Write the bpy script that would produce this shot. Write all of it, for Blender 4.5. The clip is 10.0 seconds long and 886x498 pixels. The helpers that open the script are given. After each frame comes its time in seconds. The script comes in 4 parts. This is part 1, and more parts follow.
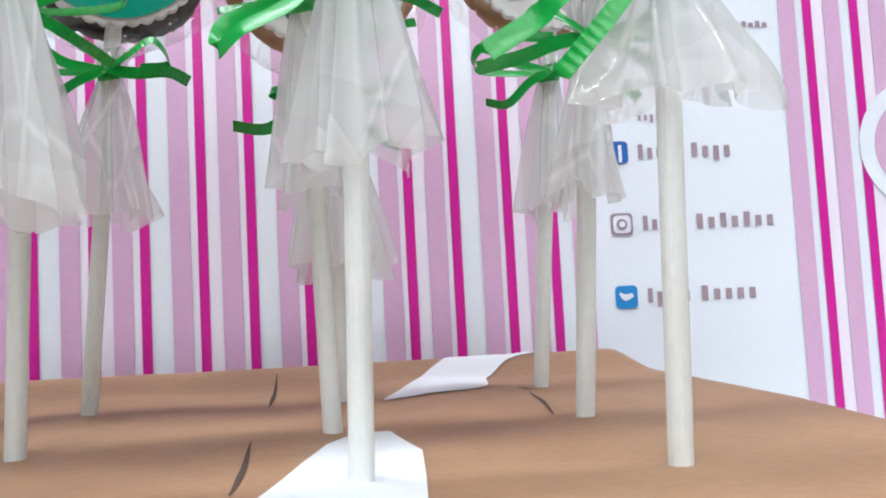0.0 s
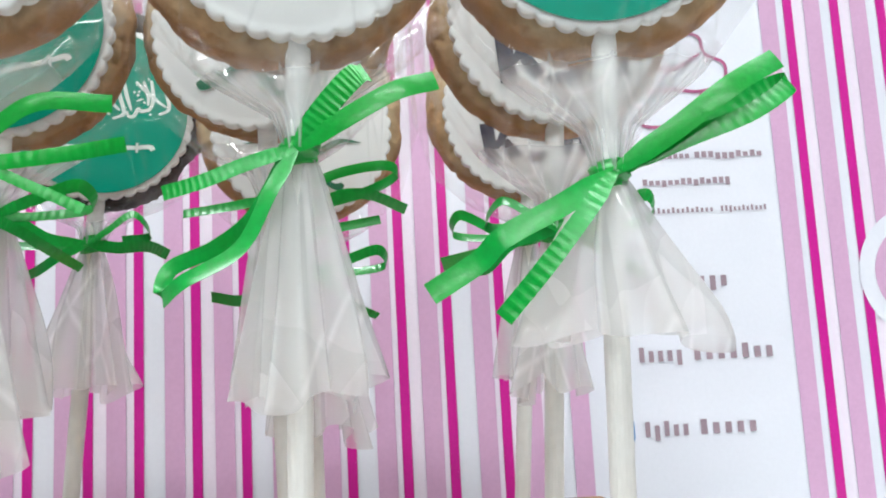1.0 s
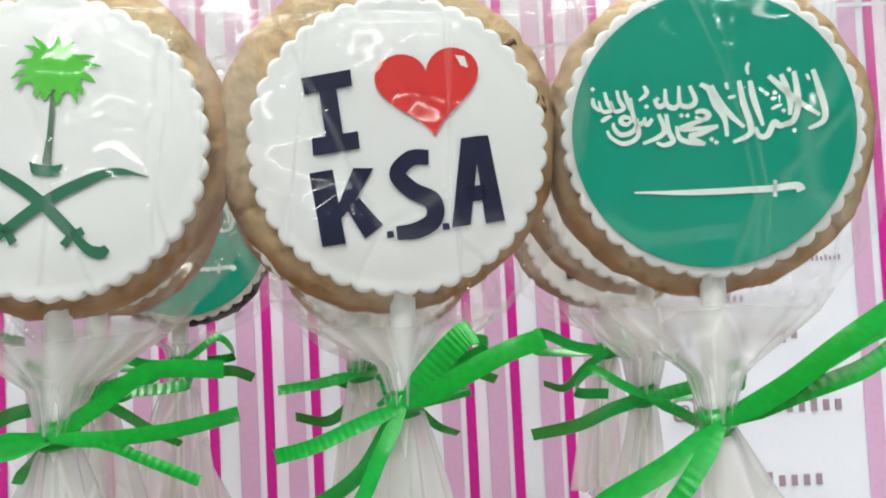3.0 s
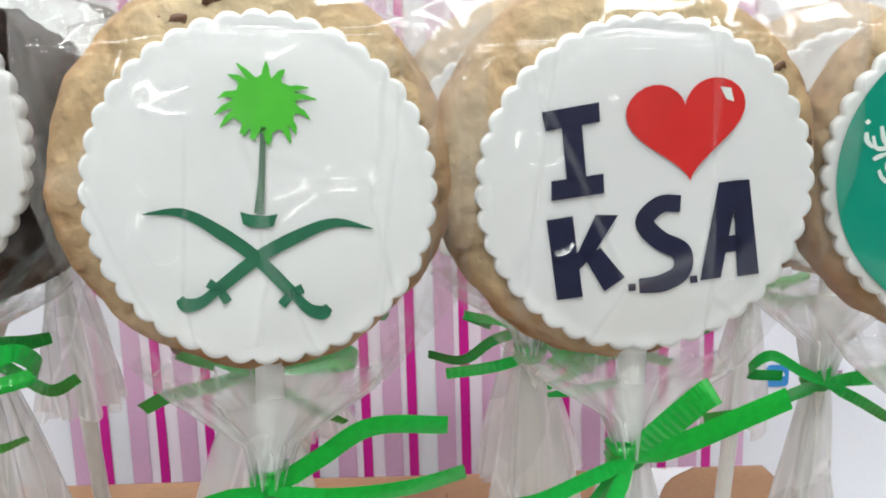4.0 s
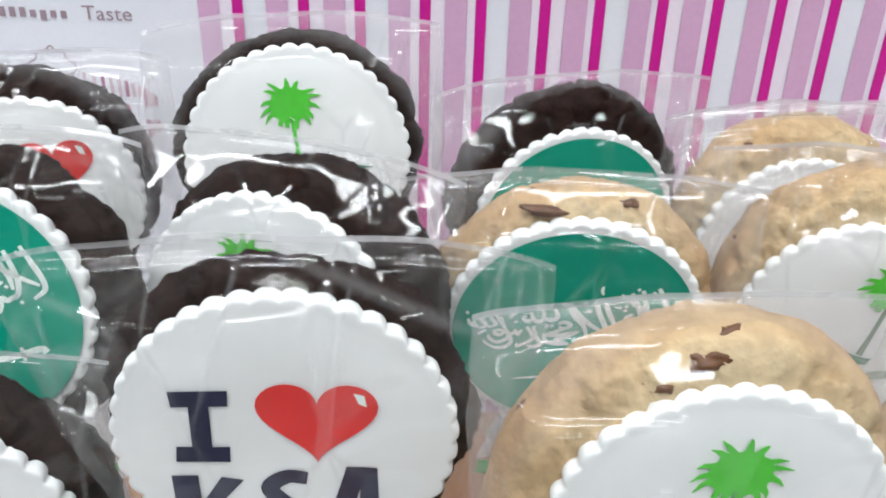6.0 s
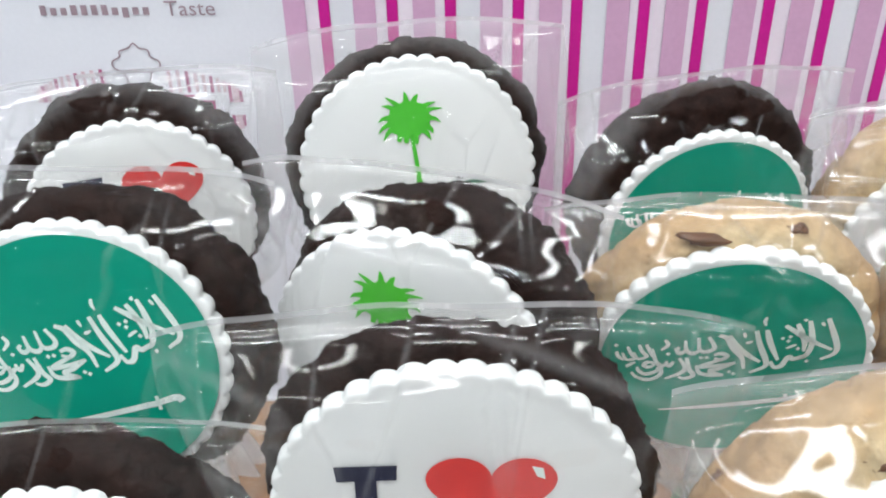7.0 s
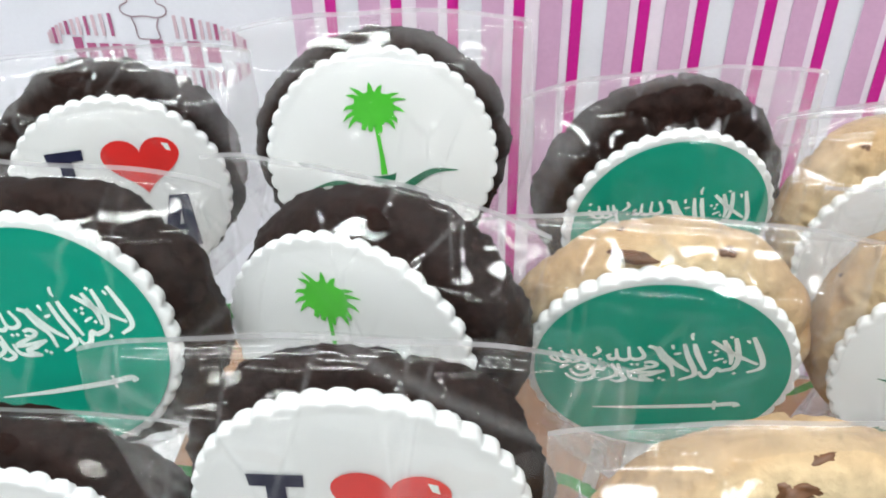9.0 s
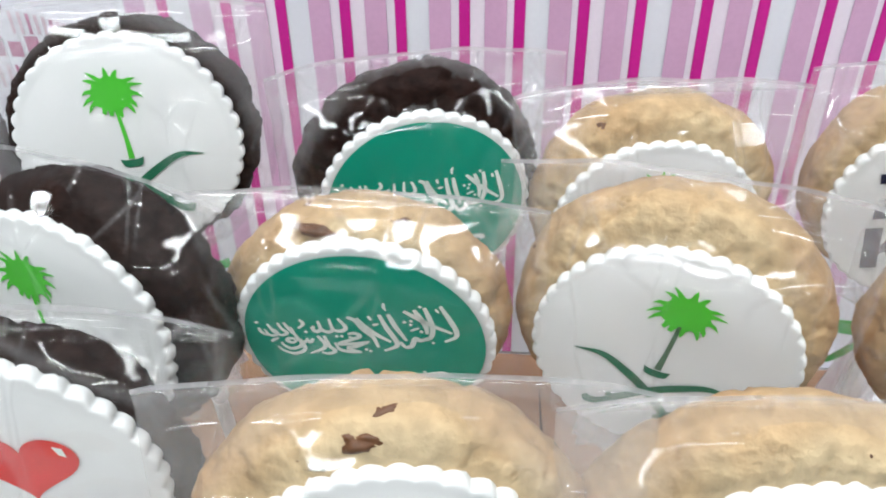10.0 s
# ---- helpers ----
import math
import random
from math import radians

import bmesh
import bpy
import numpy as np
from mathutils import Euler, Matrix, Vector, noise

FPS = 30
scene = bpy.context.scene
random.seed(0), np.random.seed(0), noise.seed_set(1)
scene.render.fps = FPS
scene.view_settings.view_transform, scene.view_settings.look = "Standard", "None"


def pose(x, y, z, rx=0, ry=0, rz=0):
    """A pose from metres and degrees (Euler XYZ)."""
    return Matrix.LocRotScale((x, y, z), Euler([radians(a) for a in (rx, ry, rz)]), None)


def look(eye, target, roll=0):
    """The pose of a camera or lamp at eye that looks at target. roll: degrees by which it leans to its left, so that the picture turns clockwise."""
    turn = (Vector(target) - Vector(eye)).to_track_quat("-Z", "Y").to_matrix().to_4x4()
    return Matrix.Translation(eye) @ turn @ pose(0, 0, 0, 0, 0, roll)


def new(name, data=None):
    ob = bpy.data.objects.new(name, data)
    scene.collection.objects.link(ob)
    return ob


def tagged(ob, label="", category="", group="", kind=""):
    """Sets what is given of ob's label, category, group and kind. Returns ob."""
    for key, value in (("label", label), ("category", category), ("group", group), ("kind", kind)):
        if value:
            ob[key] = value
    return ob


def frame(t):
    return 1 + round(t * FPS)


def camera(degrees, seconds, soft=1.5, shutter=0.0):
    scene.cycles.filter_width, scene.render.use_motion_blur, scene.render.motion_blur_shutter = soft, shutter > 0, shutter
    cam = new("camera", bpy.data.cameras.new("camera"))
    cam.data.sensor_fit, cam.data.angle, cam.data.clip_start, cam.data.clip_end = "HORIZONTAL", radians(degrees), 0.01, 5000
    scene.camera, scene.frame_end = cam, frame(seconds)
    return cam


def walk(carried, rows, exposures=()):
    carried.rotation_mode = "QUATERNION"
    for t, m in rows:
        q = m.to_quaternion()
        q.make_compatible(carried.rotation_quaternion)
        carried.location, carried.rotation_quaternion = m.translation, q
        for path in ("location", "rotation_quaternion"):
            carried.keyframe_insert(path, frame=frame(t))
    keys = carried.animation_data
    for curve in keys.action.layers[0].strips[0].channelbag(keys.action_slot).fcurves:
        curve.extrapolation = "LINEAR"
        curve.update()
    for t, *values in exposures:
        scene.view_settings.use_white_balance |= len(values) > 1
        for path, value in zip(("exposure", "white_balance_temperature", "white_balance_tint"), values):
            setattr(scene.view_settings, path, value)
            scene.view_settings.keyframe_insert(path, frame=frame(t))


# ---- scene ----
SECONDS = 10.0
cam = camera(52.2, SECONDS, soft=1.9, shutter=0.0)
PATH = [
    (0, (0.04968, -0.43385, 0.04159), (0.06848, -0.23479, 0.04634), -2.71),
    (0.5, (0.06063, -0.43433, 0.06084), (0.07489, -0.23507, 0.07046), -2.72),
    (1, (0.06806, -0.43687, 0.07740), (0.08123, -0.23810, 0.09521), -2.80),
    (1.5, (0.07353, -0.43654, 0.09445), (0.08252, -0.23774, 0.11440), -2.85),
    (2, (0.06959, -0.44146, 0.11012), (0.07684, -0.24268, 0.13095), -1.80),
    (2.2, (0.06666, -0.44075, 0.10631), (0.07280, -0.24284, 0.13447), -3.01),
    (3.3, (0.04512, -0.43660, 0.16655), (0.04648, -0.23747, 0.14806), -2.20),
    (3.5, (0.03151, -0.43154, 0.17555), (0.03198, -0.23368, 0.14633), -1.29),
    (4, (0.01605, -0.41486, 0.19664), (0.01663, -0.22076, 0.14842), -1.60),
    (4.5, (0.00629, -0.42177, 0.24009), (0.00160, -0.23208, 0.17688), -2.44),
    (5, (-0.00715, -0.39805, 0.25785), (-0.01146, -0.21621, 0.17469), -0.64),
    (5.5, (-0.02874, -0.38587, 0.27223), (-0.03333, -0.20989, 0.17731), -0.40),
    (5.8, (-0.04720, -0.37384, 0.28436), (-0.04878, -0.20126, 0.18329), 1.40),
    (6, (-0.06141, -0.36650, 0.29205), (-0.06214, -0.19755, 0.18502), 1.57),
    (6.2, (-0.06680, -0.36232, 0.29143), (-0.07255, -0.19361, 0.18418), -0.60),
    (7.3, (-0.09249, -0.34215, 0.30085), (-0.10480, -0.18081, 0.18329), -1.70),
    (7.5, (-0.10034, -0.33791, 0.29880), (-0.11269, -0.17676, 0.18099), -1.17),
    (8, (-0.10823, -0.31816, 0.28913), (-0.11460, -0.16296, 0.16315), 2.14),
    (8.5, (-0.10328, -0.32453, 0.29989), (-0.11461, -0.17241, 0.17054), 0.74),
    (8.8, (-0.08158, -0.33092, 0.30759), (-0.10004, -0.17939, 0.17836), -1.72),
    (9, (-0.06057, -0.33909, 0.31863), (-0.08096, -0.18909, 0.18792), -1.63),
    (9.5, (-0.02559, -0.34206, 0.31857), (-0.04681, -0.19214, 0.18790), -2.19),
    (10, (0.00269, -0.34086, 0.31658), (-0.01339, -0.19016, 0.18607), -1.49),
]
walk(cam, [(t, look(eye, target, roll)) for t, eye, target, roll in PATH], [(0.0, 0.24, 6300, 7), (0.5, 0.23, 6350, 7), (1.5, 0.36, 6650, 6), (2.0, 0.3, 6850, 6), (3.5, 0.1, 6850, 7), (4.0, 0.06, 6750, 8), (4.5, -0.12, 6600, 10), (5.0, -0.1, 6500, 10),
      (6.0, -0.12, 6500, 10), (7.5, -0.14, 6680, 9), (8.0, -0.16, 6850, 9), (8.5, -0.08, 6850, 8), (9.0, 0.02, 6650, 8), (9.5, -0.01, 6500, 10), (10.0, -0.06, 6500, 9)])

# ---- light: a shop with fluorescent tubes under a white ceiling ----
scene.cycles.transparent_max_bounces = 40
world = bpy.data.worlds.new("world")
world.use_nodes = True
scene.world = world
world.node_tree.nodes["Background"].inputs["Color"].default_value = (0.86, 0.96, 1.05, 1)
world.node_tree.nodes["Background"].inputs["Strength"].default_value = 0.2
CM = 0.01
ROOM = (-1.9, 1.9, -4.6, 1.5, -0.95, 1.75)  # x0, x1, y0, y1, floor, ceiling
TABLE_Z = -0.05
LEAN = 3.15  # the printed board leans back by this angle


# ---- materials ----
def material(name, colour, rough=0.5, metal=0.0, grain=0.0, grain_scale=400.0, stain=None, stain_amount=0.0,
             stain_scale=40.0, bump=0.0, bump_scale=300.0, coat=0.0, sub=0.0, spec=0.5):
    m = bpy.data.materials.new(name)
    m.use_nodes = True
    nt = m.node_tree
    bsdf = nt.nodes["Principled BSDF"]
    bsdf.inputs["Roughness"].default_value = rough
    bsdf.inputs["Metallic"].default_value = metal
    bsdf.inputs["Specular IOR Level"].default_value = spec
    bsdf.inputs["Coat Weight"].default_value = coat
    bsdf.inputs["Coat Roughness"].default_value = 0.15
    if sub:
        bsdf.inputs["Subsurface Weight"].default_value = sub
        bsdf.inputs["Subsurface Radius"].default_value = (0.004, 0.003, 0.002)
    co = nt.nodes.new("ShaderNodeTexCoord")
    rgb = nt.nodes.new("ShaderNodeRGB")
    rgb.outputs[0].default_value = (*colour, 1)
    last = rgb.outputs[0]

    def noise_tex(scale, detail=4.0):
        n = nt.nodes.new("ShaderNodeTexNoise")
        n.inputs["Scale"].default_value = scale
        n.inputs["Detail"].default_value = detail
        nt.links.new(co.outputs["Object"], n.inputs["Vector"])
        return n

    def mix(a, b, fac, mode="MIX"):
        x = nt.nodes.new("ShaderNodeMix")
        x.data_type, x.blend_type = "RGBA", mode
        nt.links.new(a, x.inputs["A"])
        if isinstance(b, tuple):
            x.inputs["B"].default_value = (*b, 1)
        else:
            nt.links.new(b, x.inputs["B"])
        if isinstance(fac, float):
            x.inputs["Factor"].default_value = fac
        else:
            nt.links.new(fac, x.inputs["Factor"])
        return x.outputs["Result"]

    if stain is not None:
        n = noise_tex(stain_scale, 5.0)
        ramp = nt.nodes.new("ShaderNodeMapRange")
        ramp.inputs["From Min"].default_value = 0.42
        ramp.inputs["From Max"].default_value = 0.68
        ramp.inputs["To Max"].default_value = stain_amount
        nt.links.new(n.outputs["Fac"], ramp.inputs["Value"])
        last = mix(last, stain, ramp.outputs["Result"])
    if grain:
        n = noise_tex(grain_scale, 6.0)
        ramp = nt.nodes.new("ShaderNodeMapRange")
        ramp.inputs["From Min"].default_value = 0.3
        ramp.inputs["From Max"].default_value = 0.7
        ramp.inputs["To Min"].default_value = 1.0 - grain
        ramp.inputs["To Max"].default_value = 1.0 + grain
        nt.links.new(n.outputs["Fac"], ramp.inputs["Value"])
        grey = nt.nodes.new("ShaderNodeCombineColor")
        for ch in ("Red", "Green", "Blue"):
            nt.links.new(ramp.outputs["Result"], grey.inputs[ch])
        last = mix(last, grey.outputs["Color"], 1.0, "MULTIPLY")
    nt.links.new(last, bsdf.inputs["Base Color"])
    if bump:
        n = noise_tex(bump_scale, 7.0)
        b = nt.nodes.new("ShaderNodeBump")
        b.inputs["Strength"].default_value = bump
        b.inputs["Distance"].default_value = 0.0015
        nt.links.new(n.outputs["Fac"], b.inputs["Height"])
        nt.links.new(b.outputs["Normal"], bsdf.inputs["Normal"])
    return m


def film_material(name, haze, haze_max, sharp=1.0, tint=(0.997, 0.997, 0.997), shine=0.2, crease=0.5, loose=0.0, line=0.10, rough=0.03):
    """Clear wrapping film: see-through, with a mirror gloss, long thin creases and a milky veil where it hangs loose
    and is creased. The veil also holds painted reflections.
    """
    m = bpy.data.materials.new(name)
    m.use_nodes = True
    nt = m.node_tree
    nt.nodes.remove(nt.nodes["Principled BSDF"])
    out = nt.nodes["Material Output"]

    def math_node(op, a, b, clamp=False):
        n = nt.nodes.new("ShaderNodeMath")
        n.operation, n.use_clamp = op, clamp
        for k, v in enumerate((a, b)):
            if isinstance(v, (int, float)):
                n.inputs[k].default_value = v
            else:
                nt.links.new(v, n.inputs[k])
        return n.outputs[0]

    def ranged(value, a, b, c, d):
        n = nt.nodes.new("ShaderNodeMapRange")
        for key, v in (("From Min", a), ("From Max", b), ("To Min", c), ("To Max", d)):
            n.inputs[key].default_value = v
        nt.links.new(value, n.inputs["Value"])
        return n.outputs["Result"]

    clear = nt.nodes.new("ShaderNodeBsdfTransparent")
    clear.inputs["Color"].default_value = (*tint, 1)
    veil = nt.nodes.new("ShaderNodeBsdfDiffuse")
    veil.inputs["Color"].default_value = (0.96, 0.965, 0.97, 1)
    veil_t = nt.nodes.new("ShaderNodeBsdfTranslucent")
    veil_t.inputs["Color"].default_value = (0.96, 0.965, 0.97, 1)
    both = nt.nodes.new("ShaderNodeMixShader")
    both.inputs[0].default_value = 0.5
    nt.links.new(veil.outputs[0], both.inputs[1])
    nt.links.new(veil_t.outputs[0], both.inputs[2])
    gloss = nt.nodes.new("ShaderNodeBsdfGlossy")
    gloss.inputs["Roughness"].default_value = rough
    fres = nt.nodes.new("ShaderNodeFresnel")
    fres.inputs["IOR"].default_value = 1.45
    # each bag creases in its own way
    co = nt.nodes.new("ShaderNodeTexCoord")
    info = nt.nodes.new("ShaderNodeObjectInfo")
    own = nt.nodes.new("ShaderNodeVectorMath")
    own.operation = "ADD"
    apart = math_node("MULTIPLY", info.outputs["Random"], 7.0)
    nt.links.new(co.outputs["Object"], own.inputs[0])
    nt.links.new(apart, own.inputs[1])
    place = own.outputs[0]

    def noise_at(scale, detail, vec):
        n = nt.nodes.new("ShaderNodeTexNoise")
        n.inputs["Scale"].default_value = scale
        n.inputs["Detail"].default_value = detail
        nt.links.new(vec, n.inputs["Vector"])
        return n

    def folded(turn, stretch, scale, feature):
        """A sheet folded along straight lines, longer along one direction."""
        mp = nt.nodes.new("ShaderNodeMapping")
        mp.inputs["Rotation"].default_value = (0.0, radians(turn), 0.0)
        mp.inputs["Scale"].default_value = (1.0, 0.6, stretch)
        nt.links.new(place, mp.inputs["Vector"])
        n = nt.nodes.new("ShaderNodeTexVoronoi")
        n.feature = feature
        n.inputs["Scale"].default_value = scale
        nt.links.new(mp.outputs[0], n.inputs["Vector"])
        return n

    def crease_lines(turn, stretch, scale, width):
        return ranged(folded(turn, stretch, scale, "DISTANCE_TO_EDGE").outputs["Distance"], 0.0, width, 1.0, 0.0)

    sharp_folds = ranged(noise_at(26.0, 1.0, place).outputs["Fac"], 0.42, 0.55, 0.0, 1.0)
    lines = math_node("MULTIPLY", math_node("MAXIMUM", crease_lines(24, 0.3, 40.0, 0.022), crease_lines(-40, 0.24, 34.0, 0.018)), sharp_folds)
    tilt = nt.nodes.new("ShaderNodeVectorMath")
    tilt.operation = "MULTIPLY_ADD"
    tilt.inputs[1].default_value = (0.40, 0.40, 0.40)
    tilt.inputs[2].default_value = (-0.20, -0.20, -0.20)
    nt.links.new(folded(24, 0.3, 40.0, "F1").outputs["Color"], tilt.inputs[0])
    facing = nt.nodes.new("ShaderNodeVectorMath")
    nt.links.new(co.outputs["Normal"], facing.inputs[0])
    nt.links.new(tilt.outputs[0], facing.inputs[1])
    facet = nt.nodes.new("ShaderNodeVectorMath")
    facet.operation = "NORMALIZE"
    nt.links.new(facing.outputs[0], facet.inputs[0])
    broad = noise_at(34.0, 1.0, place)
    # whiter patches with clear borders: reflections of bright surroundings painted into the veil
    cells = nt.nodes.new("ShaderNodeTexVoronoi")
    cells.inputs["Scale"].default_value = 38.0
    wob = noise_at(22.0, 2.0, place)
    shift = nt.nodes.new("ShaderNodeVectorMath")
    shift.operation = "MULTIPLY_ADD"
    shift.inputs[1].default_value = (0.03, 0.03, 0.03)
    nt.links.new(wob.outputs["Color"], shift.inputs[0])
    nt.links.new(place, shift.inputs[2])
    nt.links.new(shift.outputs[0], cells.inputs["Vector"])
    sep = nt.nodes.new("ShaderNodeSeparateColor")
    nt.links.new(cells.outputs["Color"], sep.inputs[0])
    haze_glare = ranged(math_node("POWER", sep.outputs[0], sharp), 0.0, 1.0, haze, haze_max)
    hang = nt.nodes.new("ShaderNodeAttribute")
    hang.attribute_name = "loose"
    hanging = math_node("MULTIPLY", hang.outputs["Fac"], ranged(broad.outputs["Fac"], 0.3, 0.7, loose * 0.75, loose * 1.25))
    haze_glare = math_node("ADD", haze_glare, hanging)
    # crease highlights painted as white lines, whichever way the lamps reflect
    haze_glare = math_node("ADD", haze_glare, math_node("MULTIPLY", lines, line), True)
    a = nt.nodes.new("ShaderNodeMixShader")
    nt.links.new(haze_glare, a.inputs[0])
    nt.links.new(clear.outputs[0], a.inputs[1])
    nt.links.new(both.outputs[0], a.inputs[2])
    b = nt.nodes.new("ShaderNodeMixShader")
    nt.links.new(math_node("MINIMUM", fres.outputs[0], shine), b.inputs[0])
    nt.links.new(a.outputs[0], b.inputs[1])
    nt.links.new(gloss.outputs[0], b.inputs[2])
    nt.links.new(b.outputs[0], out.inputs["Surface"])
    bump = nt.nodes.new("ShaderNodeBump")
    bump.inputs["Strength"].default_value = crease
    bump.inputs["Distance"].default_value = 0.002
    nt.links.new(math_node("ADD", math_node("MULTIPLY", lines, 0.22), math_node("MULTIPLY", broad.outputs["Fac"], 0.4)), bump.inputs["Height"])
    nt.links.new(facet.outputs[0], bump.inputs["Normal"])
    nt.links.new(bump.outputs["Normal"], gloss.inputs["Normal"])
    return m


M_WALL = material("wall_paint", (0.19, 0.19, 0.19), 0.8, grain=0.03, grain_scale=60, bump=0.05)
M_CEIL = material("ceiling_paint", (0.32, 0.32, 0.32), 0.85, grain=0.03, grain_scale=50)
M_FLOOR = material("floor_tile", (0.28, 0.27, 0.26), 0.4, grain=0.06, grain_scale=30, stain=(0.22, 0.21, 0.20), stain_amount=0.4, stain_scale=6)
M_TABLE = material("table_laminate", (0.66, 0.66, 0.66), 0.35, grain=0.03, grain_scale=200, bump=0.03)
M_BOARD = material("white_card", (0.70, 0.705, 0.77), 0.38, grain=0.015, grain_scale=500, stain=(0.66, 0.66, 0.73), stain_amount=0.5, stain_scale=9, bump=0.02, bump_scale=900)
M_PALE = material("pinkish_white_print", (0.74, 0.655, 0.75), 0.38, grain=0.02, grain_scale=500)
M_PINK = material("dusty_pink_print", (0.57, 0.34, 0.51), 0.38, grain=0.03, grain_scale=500)
M_MAGENTA = material("magenta_print", (0.52, 0.008, 0.25), 0.35, grain=0.05, grain_scale=500)
M_GREY_INK = material("grey_ink", (0.30, 0.215, 0.255), 0.5, grain=0.05)
M_PLUM_INK = material("plum_ink", (0.36, 0.08, 0.19), 0.5, grain=0.05)
M_FADED_INK = material("faded_plum_ink", (0.58, 0.42, 0.48), 0.5, grain=0.05)
M_BLUE_INK = material("blue_ink", (0.012, 0.10, 0.36), 0.4, grain=0.04)
M_SKY_INK = material("sky_blue_ink", (0.015, 0.20, 0.50), 0.4, grain=0.04)
M_KRAFT = material("kraft_paper", (0.285, 0.155, 0.080), 0.6, grain=0.08, grain_scale=350, stain=(0.22, 0.105, 0.055), stain_amount=0.6, stain_scale=14, bump=0.12, bump_scale=240)
M_SCRAP = material("white_paper", (0.63, 0.63, 0.66), 0.6, grain=0.02, bump=0.05)
M_SLIT = material("dark_slit", (0.05, 0.03, 0.02), 0.9, grain=0.1)
M_STICK = material("paper_stick", (0.80, 0.80, 0.78), 0.55, grain=0.03, grain_scale=300, bump=0.03)
M_ICING = material("white_icing", (0.735, 0.74, 0.735), 0.45, grain=0.012, grain_scale=300, stain=(0.73, 0.735, 0.75), stain_amount=0.5, stain_scale=50, bump=0.04, bump_scale=500)
M_DOUGH = material("pale_cookie_dough", (0.50, 0.385, 0.235), 0.75, grain=0.16, grain_scale=260, stain=(0.38, 0.22, 0.09), stain_amount=0.55, stain_scale=32, bump=0.8, bump_scale=260)
M_CHOC = material("dark_chocolate_dough", (0.0135, 0.0057, 0.0043), 0.66, grain=0.35, grain_scale=260, stain=(0.016, 0.007, 0.005), stain_amount=0.8, stain_scale=60, bump=1.0, bump_scale=190, spec=0.1)
M_CHIP = material("melted_chocolate_chip", (0.105, 0.042, 0.016), 0.5, grain=0.2, grain_scale=400, bump=0.3)
M_FLAG = material("green_icing_print", (0.0005, 0.28, 0.185), 0.45, grain=0.03, grain_scale=300, bump=0.03, bump_scale=500, spec=0.2)
M_WHITE_INK = material("white_print", (0.72, 0.80, 0.76), 0.5, grain=0.03)
M_PALM = material("bright_green_print", (0.07, 0.50, 0.035), 0.45, grain=0.05, grain_scale=300)
M_TRUNK = material("grey_green_print", (0.085, 0.16, 0.10), 0.45, grain=0.12, grain_scale=300)
M_SWORD = material("dark_green_print", (0.010, 0.135, 0.065), 0.45, grain=0.12, grain_scale=300)
M_NAVY = material("dark_navy_print", (0.014, 0.016, 0.045), 0.5, spec=0.2, grain=0.15, grain_scale=250)
M_HEART = material("red_print", (0.66, 0.022, 0.020), 0.42, grain=0.07, grain_scale=150)
M_RIBBON = material("green_satin_ribbon", (0.002, 0.32, 0.028), 0.28, grain=0.10, grain_scale=700, stain=(0.004, 0.40, 0.08), stain_amount=0.5, stain_scale=35, bump=0.1, bump_scale=600, coat=0.4)
# pale biscuits: baked edge and back browner, patch by patch, plus warm shade painted towards the bottom
dough_nt = M_DOUGH.node_tree
dough_bsdf = dough_nt.nodes["Principled BSDF"]
dough_from = dough_bsdf.inputs["Base Color"].links[0].from_socket
bake_shade_at = dough_nt.nodes.new("ShaderNodeAttribute")
bake_shade_at.attribute_name = "bake_and_shade"
bake_shade_mix = dough_nt.nodes.new("ShaderNodeMix")
bake_shade_mix.data_type, bake_shade_mix.blend_type = "RGBA", "MULTIPLY"
bake_shade_mix.inputs["B"].default_value = (0.58, 0.29, 0.055, 1)
dough_nt.links.new(dough_from, bake_shade_mix.inputs["A"])
dough_nt.links.new(bake_shade_at.outputs["Fac"], bake_shade_mix.inputs["Factor"])
dough_nt.links.new(bake_shade_mix.outputs["Result"], dough_bsdf.inputs["Base Color"])
M_FILM = film_material("clear_film", 0.0, 0.015, 4.0, shine=0.05, loose=0.055, line=0.11)
M_NECK = film_material("pleated_film", 0.02, 0.12, 1.8, crease=0.7, line=0.14, loose=0.34)
M_SEAM = film_material("sealed_film_edge", 0.25, 0.5)
M_SKIRT = film_material("creased_film", 0.44, 0.58, crease=0.7, line=0.15)
M_TUBE = bpy.data.materials.new("lit_tube")
M_TUBE.use_nodes = True
M_TUBE.node_tree.nodes["Principled BSDF"].inputs["Emission Color"].default_value = (1, 0.99, 0.96, 1)
M_TUBE.node_tree.nodes["Principled BSDF"].inputs["Emission Strength"].default_value = 9.0
M_METAL = material("white_lamp_housing", (0.75, 0.75, 0.75), 0.4, grain=0.02)


# ---- mesh helpers: coordinates in centimetres ----
def mesh_of(name, verts, faces, mat, smooth=False):
    me = bpy.data.meshes.new(name)
    me.from_pydata([(float(x) * CM, float(y) * CM, float(z) * CM) for x, y, z in verts], [], [list(map(int, q)) for q in faces])
    me.materials.append(mat)
    if smooth:
        me.polygons.foreach_set("use_smooth", [True] * len(me.polygons))
    me.update()
    return me


def part(name, verts, faces, mat, parent=None, label="", smooth=False):
    ob = new(name, mesh_of(name, verts, faces, mat, smooth))
    if parent is not None:
        ob.parent = parent
    if label:
        ob["label"] = label
    return ob


